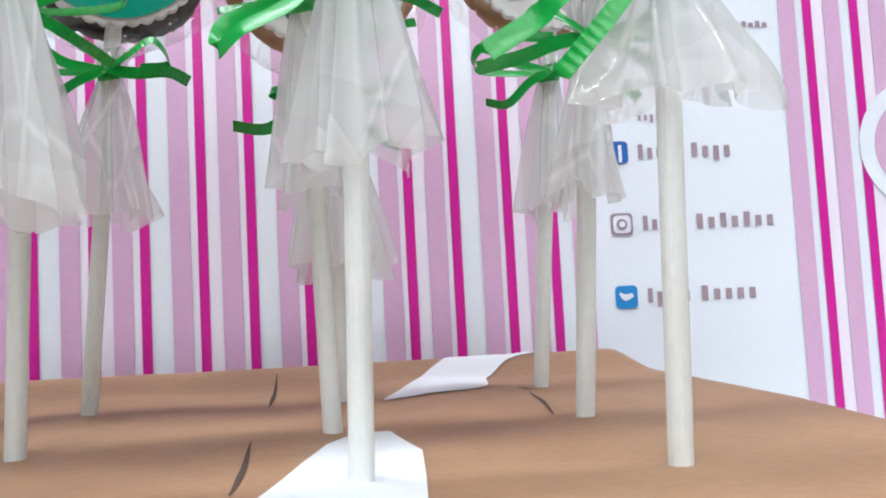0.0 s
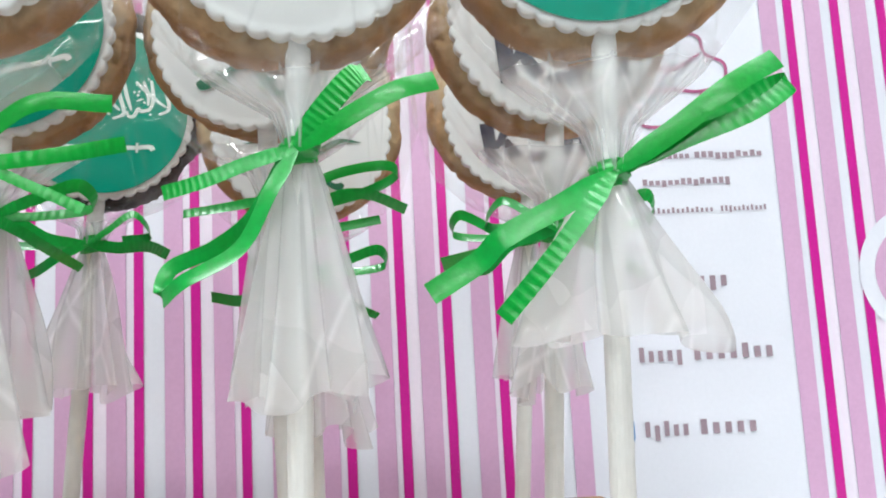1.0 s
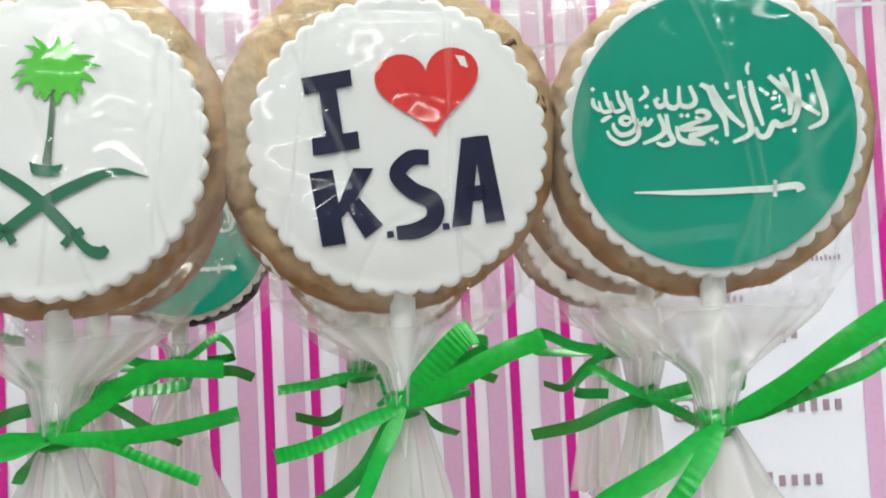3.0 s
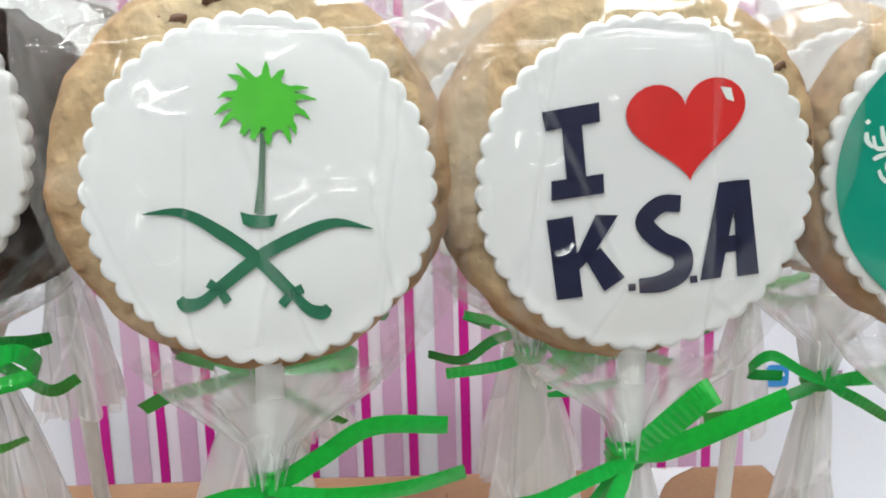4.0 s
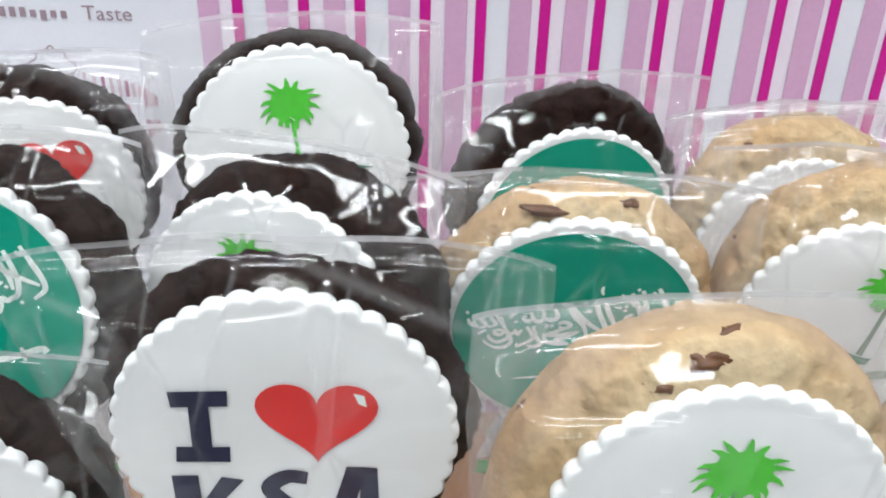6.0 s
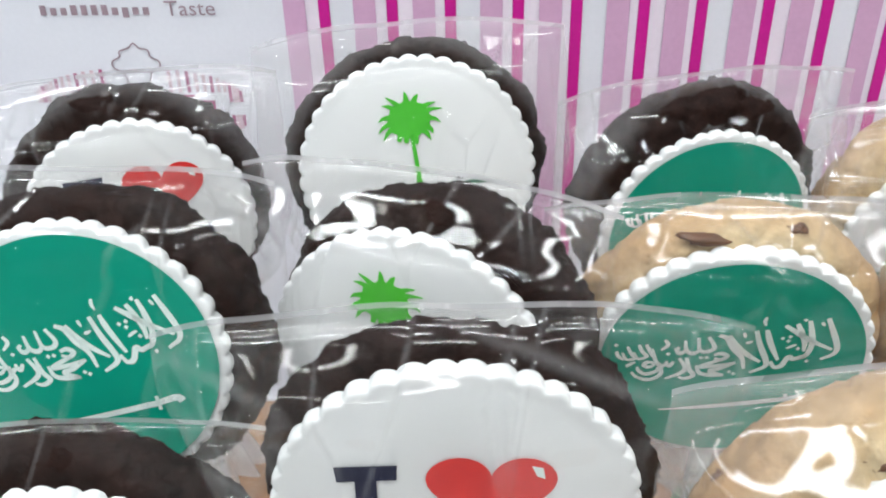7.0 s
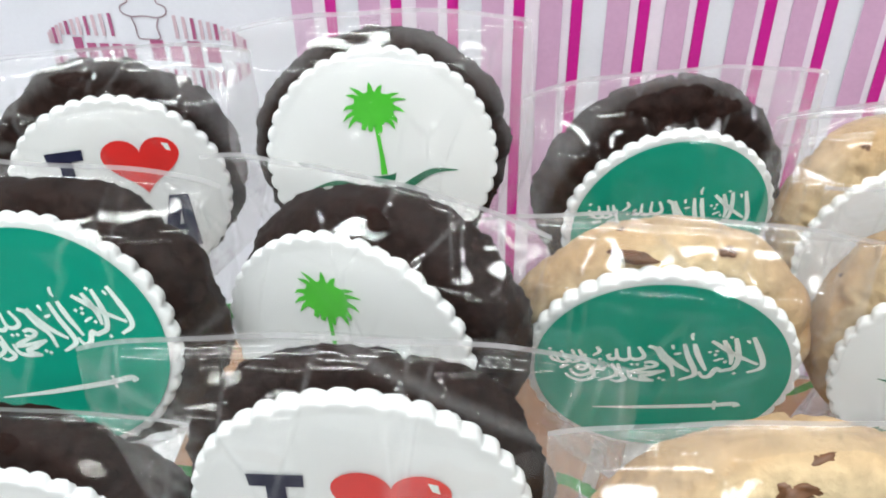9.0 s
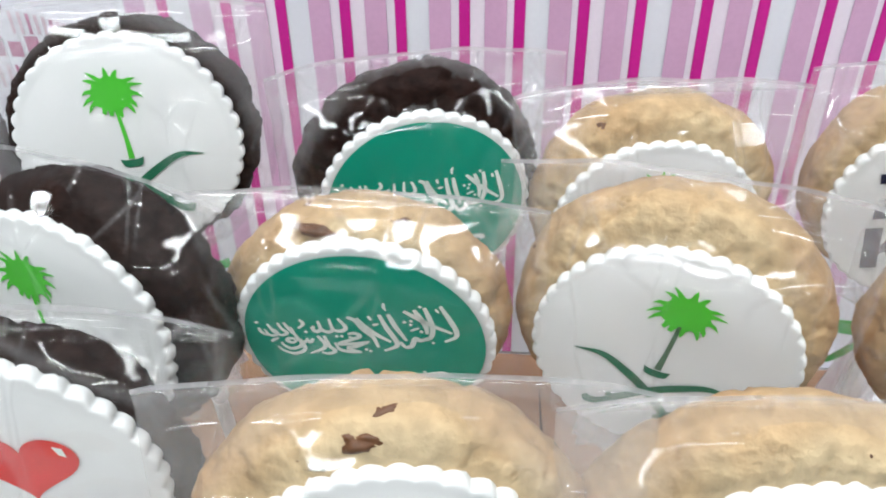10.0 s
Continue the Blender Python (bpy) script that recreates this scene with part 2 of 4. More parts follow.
def box_vf(x0, x1, y0, y1, z0, z1, bevel=0.0):
    bm = bmesh.new()
    bmesh.ops.create_cube(bm, size=1.0)
    for v in bm.verts:
        v.co = Vector(((x0 + x1) / 2 + v.co.x * (x1 - x0), (y0 + y1) / 2 + v.co.y * (y1 - y0), (z0 + z1) / 2 + v.co.z * (z1 - z0)))
    if bevel:
        bmesh.ops.bevel(bm, geom=bm.edges[:], offset=bevel, segments=2, affect="EDGES")
    bm.verts.index_update()
    out = [v.co.copy() for v in bm.verts], [[v.index for v in q.verts] for q in bm.faces]
    bm.free()
    return out


def join_vf(*pieces):
    verts, faces = [], []
    for v, q in pieces:
        n = len(verts)
        verts += list(v)
        faces += [[i + n for i in face] for face in q]
    return verts, faces


def grid_faces(nu, nv, wrap_u=False):
    """Faces of a grid laid out as index = v * nu + u."""
    out = []
    for v in range(nv - 1):
        for u in range(nu if wrap_u else nu - 1):
            a, b = v * nu + u, v * nu + (u + 1) % nu
            out.append([a, b, b + nu, a + nu])
    return out


def catmull(points, steps):
    """A smooth line through points."""
    p = [np.array(q, float) for q in points]
    p = [2 * p[0] - p[1], *p, 2 * p[-1] - p[-2]]
    out = []
    for i in range(1, len(p) - 2):
        for s in range(steps):
            t = s / steps
            out.append(0.5 * (2 * p[i] + (p[i + 1] - p[i - 1]) * t + (2 * p[i - 1] - 5 * p[i] + 4 * p[i + 1] - p[i + 2]) * t * t
                              + (3 * p[i] - p[i - 1] - 3 * p[i + 1] + p[i + 2]) * t ** 3))
    out.append(p[-2])
    return np.array(out)


def stroke2(points, widths, steps=8):
    """A flat stroke along a 2D line: verts (x, z) and faces."""
    p = catmull(points, steps) if steps > 1 else np.array(points, float)
    w = np.interp(np.linspace(0, 1, len(p)), np.linspace(0, 1, len(widths)), widths)
    d = np.gradient(p, axis=0)
    d /= np.linalg.norm(d, axis=1)[:, None] + 1e-9
    n = np.stack([-d[:, 1], d[:, 0]], 1)
    verts = np.concatenate([p + n * w[:, None] / 2, p - n * w[:, None] / 2])
    k = len(p)
    return [tuple(v) for v in verts], [[i + k, i + 1 + k, i + 1, i] for i in range(k - 1)]


def ngon2(points):
    return [tuple(p) for p in points], [list(range(len(points)))]


def text2(body, height=1.0, width=None):
    """The outline of a line of writing in the built-in font: verts (x, z) centred on 0, and faces."""
    cu = bpy.data.curves.new("writing", "FONT")
    cu.body, cu.resolution_u = body, 3
    tmp = bpy.data.objects.new("writing", cu)
    me = bpy.data.meshes.new_from_object(tmp)
    v = np.array([tuple(q.co)[:2] for q in me.vertices])
    q = [list(p.vertices) for p in me.polygons]
    bpy.data.objects.remove(tmp)
    bpy.data.meshes.remove(me)
    bpy.data.curves.remove(cu)
    v -= (v.min(0) + v.max(0)) / 2
    size = np.ptp(v, axis=0)
    k = height / size[1]
    v *= (k if width is None else width / size[0], k)
    return [tuple(p) for p in v], q


# ---- the room that closes the place ----
X0, X1, Y0, Y1, ZF, ZC = [v * 100 for v in ROOM]


def structure(name, vf, mat, label):
    ob = part(name, *vf, mat)
    return tagged(ob, label, "structure", kind="structure")


structure("floor", box_vf(X0 - 10, X1 + 10, Y0 - 10, Y1 + 10, ZF - 10, ZF), M_FLOOR, "pale grey tiled floor of the shop")
structure("ceiling", box_vf(X0 - 10, X1 + 10, Y0 - 10, Y1 + 10, ZC, ZC + 10), M_CEIL, "plain pale grey ceiling with tube lamps")
structure("wall_north", box_vf(X0 - 10, X1 + 10, Y1, Y1 + 10, ZF, ZC), M_WALL, "plain grey painted shop wall")
structure("wall_south", box_vf(X0 - 10, X1 + 10, Y0 - 10, Y0, ZF, ZC), M_WALL, "plain grey painted shop wall")
structure("wall_west", box_vf(X0 - 10, X0, Y0, Y1, ZF, ZC), M_WALL, "plain grey painted shop wall")
structure("wall_east", box_vf(X1, X1 + 10, Y0, Y1, ZF, ZC), M_WALL, "plain grey painted shop wall")


def tube_lamp(x, y, length, power):
    e = tagged(new("ceiling_tube_lamp"), "long white fluorescent tube lamp under the ceiling", "lamp", "ceiling tube lamps")
    e.location = (x * CM, y * CM, ZC * CM)
    part("housing", *box_vf(-length / 2, length / 2, -8, 8, -5, -0.2, 1.0), M_METAL, e)
    n = 12
    verts = [(s * length / 2 * 0.97, 1.6 * math.cos(2 * math.pi * i / n) + dy, -7.2 + 1.6 * math.sin(2 * math.pi * i / n))
             for dy in (-4, 4) for s in (-1, 1) for i in range(n)]
    faces = []
    for k in (0, 2 * n):
        faces += [[k + i, k + (i + 1) % n, k + n + (i + 1) % n, k + n + i] for i in range(n)]
        faces += [[k + i for i in range(n)][::-1], [k + n + i for i in range(n)]]
    part("tube", verts, faces, M_TUBE, e, "lit white tubes")
    la = bpy.data.lights.new("tube_light", "AREA")
    la.shape, la.size, la.size_y, la.energy, la.color = "RECTANGLE", length * CM, 0.09, power * 1.2, (0.905, 0.985, 1.03)
    lo = new("tube_light", la)
    lo.location = (x * CM, y * CM, (ZC - 10) * CM)


for lx, ly, lp in ((-80, -110, 13), (80, -110, 6.5), (-80, -10, 9), (80, -10, 5.5), (0, -60, 10.5), (-80, -330, 7.5), (80, -330, 7.5), (0, -220, 6)):
    tube_lamp(lx, ly, 120, lp)

# ---- table, tray, printed board ----
table = tagged(new("table"), "white laminate table under the kraft tray", "table")
table.location = (0, 0, TABLE_Z)
part("tabletop", *box_vf(-80, 80, -50, 45, -3, 0, 0.4), M_TABLE, table)
for sx in (-74, 74):
    for sy in (-44, 39):
        part("leg", *box_vf(sx - 2.5, sx + 2.5, sy - 2.5, sy + 2.5, ZF - TABLE_Z * 100, -3.02, 0.3), M_METAL, table)

TX0, TY0, TY1 = -21.0, -34.0, -5.0


def tray_right(y):
    """The right-hand edge of the tray runs in towards the board."""
    return float(np.interp(y, (-34.0, -18.0, -5.0), (18.6, 17.9, 15.75)))


def paper_height(x, y):
    """Soft creases of the kraft paper over the tray, which is turned up a little along its back."""
    h = 0.16 * noise.noise((x * 0.16, y * 0.16, 0.3)) + 0.07 * noise.noise((x * 0.5, y * 0.45, 4.3))
    h += 0.10 * abs(noise.noise((x * 0.22 + y * 0.1, y * 0.08 - x * 0.05, 9.1)))
    edge = min(x - TX0, tray_right(y) - x, y - TY0, TY1 - y)
    rise = min(1.0, max(0.0, (y + 9.5) / 4.0))
    return 0.5 * rise * rise * (3 - 2 * rise) + h * min(1.0, max(edge, 0) / 2.0) - 0.35 * max(0.0, 1 - edge / 0.45) ** 2


def tray_vf():
    nx, ny = 110, 96
    rows = [TY0 + (TY1 - TY0) * j / (ny - 1) for j in range(ny)]
    verts = [(TX0 + (tray_right(y) - TX0) * i / (nx - 1), y, 0) for y in rows for i in range(nx)]
    verts = [(x, y, paper_height(x, y)) for x, y, _ in verts]
    faces = grid_faces(nx, ny)
    ring = [i for i in range(nx)] + [j * nx + nx - 1 for j in range(1, ny)] + [(ny - 1) * nx + i for i in range(nx - 2, -1, -1)] + [j * nx for j in range(ny - 2, 0, -1)]
    n = len(verts)
    verts += [(verts[i][0], verts[i][1], TABLE_Z * 100 + 0.02) for i in ring]
    m = len(ring)
    faces += [[ring[(k + 1) % m], ring[k], n + k, n + (k + 1) % m] for k in range(m)]
    faces.append([n + k for k in range(m)][::-1])
    return verts, faces


tray = tagged(new("display_tray"), "low tray wrapped in creased brown kraft paper on the table", "tray")
part("wrapping", *tray_vf(), M_KRAFT, tray, "creased brown kraft paper", smooth=True)


def lying(points2, lift, parent, name, mat, label, density=0.7):
    """A thin piece that follows the paper, from an outline on the plan."""
    bm = bmesh.new()
    top = bm.faces.new([bm.verts.new((x, y, 0)) for x, y in points2])
    bmesh.ops.triangulate(bm, faces=[top])
    for _ in range(5):
        long_edges = [e for e in bm.edges if e.calc_length() > density]
        if not long_edges:
            break
        bmesh.ops.subdivide_edges(bm, edges=long_edges, cuts=1)
        bmesh.ops.triangulate(bm, faces=bm.faces[:])
    bm.verts.index_update()
    verts = [(v.co.x, v.co.y, paper_height(v.co.x, v.co.y) + lift) for v in bm.verts]
    faces = [[v.index for v in q.verts] for q in bm.faces]
    bm.free()
    return part(name, verts, faces, mat, parent, label, smooth=True)


lying(catmull([(8.5, -5.3), (12.4, -5.25), (10.9, -6.6), (9.6, -9.6), (9.0, -13.2), (7.2, -13.6), (5.6, -13.8), (6.5, -11.3), (7.5, -8.0), (8.5, -5.4)], 5)[:-1],
      0.05, tray, "tear", M_SCRAP, "torn gap in the kraft paper showing white lining")
lying([(2.2, -29.2), (2.9, -26.4), (3.5, -23.4), (4.0, -21.2), (4.4, -20.4), (5.0, -19.9), (5.6, -20.0), (5.95, -21.2), (6.25, -22.4), (6.15, -25.0), (5.9, -29.4), (4.0, -29.9)],
      0.06, tray, "lining_flap", M_SCRAP, "white paper flap round a stick hole")
for pts in (((1.85, -13.2), (1.75, -10.2), (1.56, -6.8)), ((2.3, -25.6), (2.25, -23.0), (2.12, -20.4)), ((10.1, -13.3), (10.3, -13.7), (10.45, -14.0)), ((10.3, -14.4), (10.2, -17.0), (10.1, -19.0))):
    sv, sf = stroke2(pts, (0.03, 0.16, 0.12, 0.02), 5)
    part("slit", [(x, y, paper_height(x, y) + 0.03) for x, y in sv], [q[::-1] for q in sf], M_SLIT, tray, "narrow dark cut in the paper")

board = tagged(new("printed_board"), "white card board printed with pink and magenta stripes behind the tray", "display board")
board.rotation_euler = (radians(-LEAN), 0, 0)
BX0, BX1, BZ0, BZ1 = -50.0, 50.0, -4.85, 44.0
part("card", *box_vf(BX0, BX1, 0, 0.4, BZ0, BZ1, 0.05), M_BOARD, board)


def flat(name, vf2, mat, parent, y, label="", x=0.0, z=0.0):
    """A printed shape on an upright face that looks to -y."""
    v, q = vf2
    faces = []
    for f in q:
        area = sum(v[f[i]][0] * v[f[(i + 1) % len(f)]][1] - v[f[(i + 1) % len(f)]][0] * v[f[i]][1] for i in range(len(f)))
        faces.append(f if area > 0 else f[::-1])
    return part(name, [(a + x, y, b + z) for a, b in v], faces, mat, parent, label)


def rect2(x0, x1, z0, z1):
    return [(x0, z0), (x1, z0), (x1, z1), (x0, z1)], [[0, 1, 2, 3]]


def stripe(x0, x1, mat, y, z0=BZ0 + 0.1, z1=BZ1 - 0.1):
    flat("stripe", rect2(x0, x1, z0, z1), mat, board, y)


MAG = [-15.26, -12.46, -10.08, -7.33, -4.98, -2.29, 0.0, 2.62, 4.92, 7.54, 9.78, 12.37, 14.59]
FOLD_L, FOLD_R = -16.95, 16.45
for i, x in enumerate(MAG):
    stripe(x - 0.23, x + 0.23, M_MAGENTA, -0.06)
    nxt = MAG[i + 1] if i < 12 else x + 2.8
    mid = x + (1.66 if i % 2 == 0 else 1.30)
    if i < 12:
        stripe(mid - 0.46, mid + 0.46, M_PINK, -0.06)
        if i % 2 == 0:
            stripe(mid + 0.47, MAG[i + 1] - 0.24, M_PALE, -0.03)
        else:
            stripe(x + 0.24, mid - 0.47, M_PALE, -0.03)
            stripe(mid + 0.47, MAG[i + 1] - 0.24, M_PALE, -0.03)
    else:
        stripe(FOLD_R - 0.92, FOLD_R, M_PINK, -0.06)
stripe(FOLD_L, FOLD_L + 0.92, M_PINK, -0.06)
stripe(FOLD_L + 0.93, MAG[0] - 0.24, M_PALE, -0.03)
# stripes past the white panel, broken by a thin white joint
for z0, z1 in ((BZ0 + 0.1, 25.75), (25.95, BZ1 - 0.1)):
    x = 26.95
    stripe(x, x + 0.92, M_PINK, -0.06, z0, z1)
    for k in range(7):
        m = x + 1.55 + 2.52 * k
        stripe(m - 0.24, m + 0.24, M_MAGENTA, -0.06, z0, z1)
        stripe(m + 0.86, m + 1.74, M_PINK, -0.06, z0, z1)
        stripe(m + 0.26, m + 0.84, M_PALE, -0.03, z0, z1)
stripe(26.95, 49.5, M_BOARD, -0.07, 25.75, 25.95)
ring = [(math.cos(a), math.sin(a)) for a in np.linspace(0, 2 * math.pi, 65)[:-1]]
flat("white_ring", ([(3.45 * c, 3.45 * s) for c, s in ring], [list(range(64))]), M_BOARD, board, -0.09, "white round badge", 34.15, 9.5)
flat("pink_disc", ([(2.65 * c, 2.65 * s) for c, s in ring], [list(range(64))]), M_PINK, board, -0.12, "pink round badge centre", 34.15, 9.5)


def word_bars(x0, x1, z, h, mat, count, name="word_bar", seed=0, gap=0.48):
    """Writing that stands for no words: a row of plain bars of its size."""
    r = random.Random(seed)
    w = (x1 - x0) / count
    for k in range(count):
        top = h * (1.0 if k == 0 or r.random() < 0.25 else 0.74)
        low = -h * 0.28 if r.random() < 0.12 else 0.0
        flat(name, rect2(x0 + k * w, x0 + k * w + w * (1 - gap), z + low, z + top), mat, board, -0.06)


def rounded(x, z, s, r=0.22):
    pts = []
    for cx, cz, a0 in ((1, 1, 0), (-1, 1, 90), (-1, -1, 180), (1, -1, 270)):
        for k in range(5):
            a = radians(a0 + 22.5 * k)
            pts.append((x + cx * (s - r) + r * math.cos(a), z + cz * (s - r) + r * math.sin(a)))
    return ngon2(pts)


# the white panel: three small icons with lines of writing, more lines above, and a cupcake outline
for n, (z, mat, x1, cnt) in enumerate(((9.62, M_BLUE_INK, 24.1, 4), (6.02, M_GREY_INK, 26.1, 7), (2.43, M_SKY_INK, 24.9, 5))):
    flat("icon", rounded(18.02, z, 0.56), mat, board, -0.06, "small square icon")
    if n == 1:
        flat("icon_centre", rounded(18.02, z, 0.44), M_BOARD, board, -0.09)
        flat("icon_ring", ([(18.02 + 0.27 * c, z + 0.27 * s) for c, s in ring], [list(range(64))]), M_GREY_INK, board, -0.12)
        flat("icon_dot", ([(18.02 + 0.15 * c, z + 0.15 * s) for c, s in ring], [list(range(64))]), M_BOARD, board, -0.15)
    elif n == 0:
        flat("icon_mark", rect2(18.08, 18.25, z - 0.5, z + 0.36), M_BOARD, board, -0.09)
    else:
        flat("icon_mark", stroke2([(17.68, z + 0.2), (17.95, z - 0.02), (18.34, z + 0.1)], (0.1, 0.34, 0.2), 4), M_BOARD, board, -0.09)
    word_bars(19.1, 21.45, z - 0.34, 0.72, M_GREY_INK, 5, seed=n)
    word_bars(21.85, x1, z - 0.34, 0.72, M_GREY_INK, cnt, seed=n + 9)
word_bars(19.4, 23.6, 13.05, 0.28, M_GREY_INK, 17, seed=3)
word_bars(23.9, 26.35, 13.05, 0.28, M_GREY_INK, 11, seed=4)
word_bars(20.0, 24.6, 14.5, 0.32, M_GREY_INK, 14, seed=5, gap=0.3)
word_bars(19.6, 22.6, 15.85, 0.32, M_GREY_INK, 10, seed=6, gap=0.3)
word_bars(22.8, 26.4, 15.85, 0.32, M_GREY_INK, 10, seed=7, gap=0.3)
word_bars(19.2, 21.4, 11.2, 0.4, M_GREY_INK, 7, seed=8)


def outline(points, w, mat, x, z, s, name, label=""):
    flat(name, stroke2([(a * s, b * s) for a, b in points], (w, w), 6), mat, board, -0.06, label, x, z)


def cupcake(x, z, s, w, mat, case=1.0):
    """Line drawing of a cupcake, about 2 s wide."""
    outline([(-0.55, -0.05), (-0.95, 0.1), (-1.0, 0.4), (-0.65, 0.62), (-0.6, 0.85), (-0.2, 1.0), (0.05, 1.2), (0.25, 1.0), (0.6, 0.9), (0.68, 0.6), (1.0, 0.42), (0.95, 0.1), (0.55, -0.05), (0, 0.0), (-0.55, -0.05)], w, mat, x, z, s, "cupcake_top", "thin line drawing of a cupcake top")
    outline([(a, d * case) for a, d in ((-0.6, -0.08), (-0.5, -0.5), (-0.46, -1.0), (0, -1.06), (0.5, -1.0), (0.46, -0.5), (0.6, -0.08))], w, mat, x, z, s, "cupcake_case", "thin line drawing of a cupcake case")


cupcake(21.7, 19.5, 3.1, 0.17, M_PLUM_INK, 0.6)
outline([(-0.55, 0.5), (0.1, 0.35), (0.6, 0.6)], 0.15, M_PLUM_INK, 21.7, 19.5, 3.1, "cupcake_swirl")
cupcake(-23.6, 14.1, 1.02, 0.07, M_GREY_INK)
# round badge on the far panel: two fans of short bars with a line of heavy bars between them
for k in range(30):
    a = radians(12 + 156 * k / 29)
    for s in (1, -1):
        if s == 1 and abs(math.cos(a)) < 0.24:
            continue
        x = -23.75 + 4.6 * math.cos(a)
        zi, zo = 12.35 + s * (0.75 if abs(math.cos(a)) < 0.85 else 0.3), 12.35 + s * (0.55 + 1.35 * math.sin(a))
        if (zo - zi) * s > 0.12:
            flat("badge_bar", rect2(x - 0.09, x + 0.07, min(zi, zo), max(zi, zo)), M_FADED_INK if k % 3 else M_PLUM_INK, board, -0.06)
word_bars(-27.2, -24.2, 12.0, 1.0, M_PLUM_INK, 5, seed=11, gap=0.28)
word_bars(-23.6, -20.2, 12.0, 1.0, M_PLUM_INK, 4, seed=12, gap=0.28)
word_bars(-27.2, -22.4, 16.55, 0.42, M_GREY_INK, 11, seed=13, gap=0.4)
flat("word", text2("Taste", 0.62, 2.1), M_GREY_INK, board, -0.06, "the word Taste in grey ink", -20.85, 16.8)


# ---- cookie pops ----
ICE_R = 3.04


def frame_of(yaw, pitch):
    """Axes of a cookie: right, back, up. Its face looks to -back; yaw turns it to its right, pitch lifts it."""
    yaw, pitch = radians(yaw), radians(pitch)
    n = Vector((math.sin(yaw) * math.cos(pitch), -math.cos(yaw) * math.cos(pitch), math.sin(pitch)))
    r = Vector((math.cos(yaw), math.sin(yaw), 0))
    return r, -n, n.cross(r)


def cookie_vf(rng, radius, thick, dark):
    """A thick uneven biscuit, front at y = 0, back at y = thick, with a cracked, lumpy rim."""
    seed = rng.uniform(0, 100)
    nt = 180
    prof = [(0.0, 0.02), (0.35, 0.0), (0.62, -0.02), (0.80, 0.0), (0.90, 0.06), (0.955, 0.16), (0.985, 0.30), (1.0, 0.48), (0.99, 0.66), (0.96, 0.82), (0.89, 0.94), (0.78, 1.0), (0.5, 1.0), (0.0, 1.0)]
    fine = []
    for (a, b), (c, d) in zip(prof[:-1], prof[1:]):
        fine += [(a, b), ((a + c) / 2, (b + d) / 2)]
    fine.append(prof[-1])
    verts = []
    for pr, py in fine:
        for k in range(nt):
            a = 2 * math.pi * k / nt
            c, s = math.cos(a), math.sin(a)
            out = 1.0 + 0.03 * noise.noise((c * 1.3 + seed, s * 1.3, seed)) + (0.018 if dark else 0.008) * noise.noise((c * 4, s * 4 + seed, 2.0))
            x, z, y = pr * radius * out * c, pr * radius * out * s, py * thick
            lump = (noise.noise((x * 1.1 + seed, y * 1.1, z * 1.1)) * (0.14 if dark else 0.09) + noise.noise((x * 2.6 + seed, y * 2.6, z * 2.6)) * (0.07 if dark else 0.04)
                    + noise.noise((x * 7 + seed, y * 7, z * 7)) * (0.075 if dark else 0.02) + noise.noise((x * 14 + seed, y * 14, z * 14)) * (0.03 if dark else 0.012))
            crack = abs(noise.noise((x * 0.9 + seed, y * 1.4 + 7, z * 0.9)))
            lump -= (0.22 if dark else 0.16) * max(0.0, 1 - crack / 0.05) * min(1.0, pr * 1.2)
            lump *= min(1.0, pr * 3)
            verts.append((x + c * lump * pr, y - lump * (1 - min(1.0, py * 2)) * 0.7 + lump * max(0.0, py * 2 - 1) * 0.7, z + s * lump * pr))
    return verts, [q[::-1] for q in grid_faces(nt, len(fine), True)]


def icing_vf(rng):
    """A rolled icing disc with a scalloped edge."""
    lobes, nt = 40, 320
    seed = rng.uniform(0, 50)
    prof = [(0.0, -0.315), (0.5, -0.315), (0.865, -0.314), (0.88, -0.302), (0.93, -0.301), (0.968, -0.298), (0.990, -0.285), (1.0, -0.25), (1.003, -0.12), (0.995, 0.02)]
    verts = []
    for pr, y in prof:
        for k in range(nt):
            a = 2 * math.pi * k / nt
            lobe = abs(math.sin(lobes * a / 2))
            edge = 0.964 + 0.036 * lobe ** 0.8 + 0.007 * noise.noise((math.cos(a) * 2 + seed, math.sin(a) * 2, 0))
            mixr = pr * (1 + (edge - 1) * max(0.0, (pr - 0.90) / 0.10))
            wave = 0.009 * noise.noise((pr * math.cos(a) * 1.6 + seed, pr * math.sin(a) * 1.6, 3))
            verts.append((mixr * ICE_R * math.cos(a), y + wave, mixr * ICE_R * math.sin(a)))
    return verts, [q[::-1] for q in grid_faces(nt, len(prof), True)]


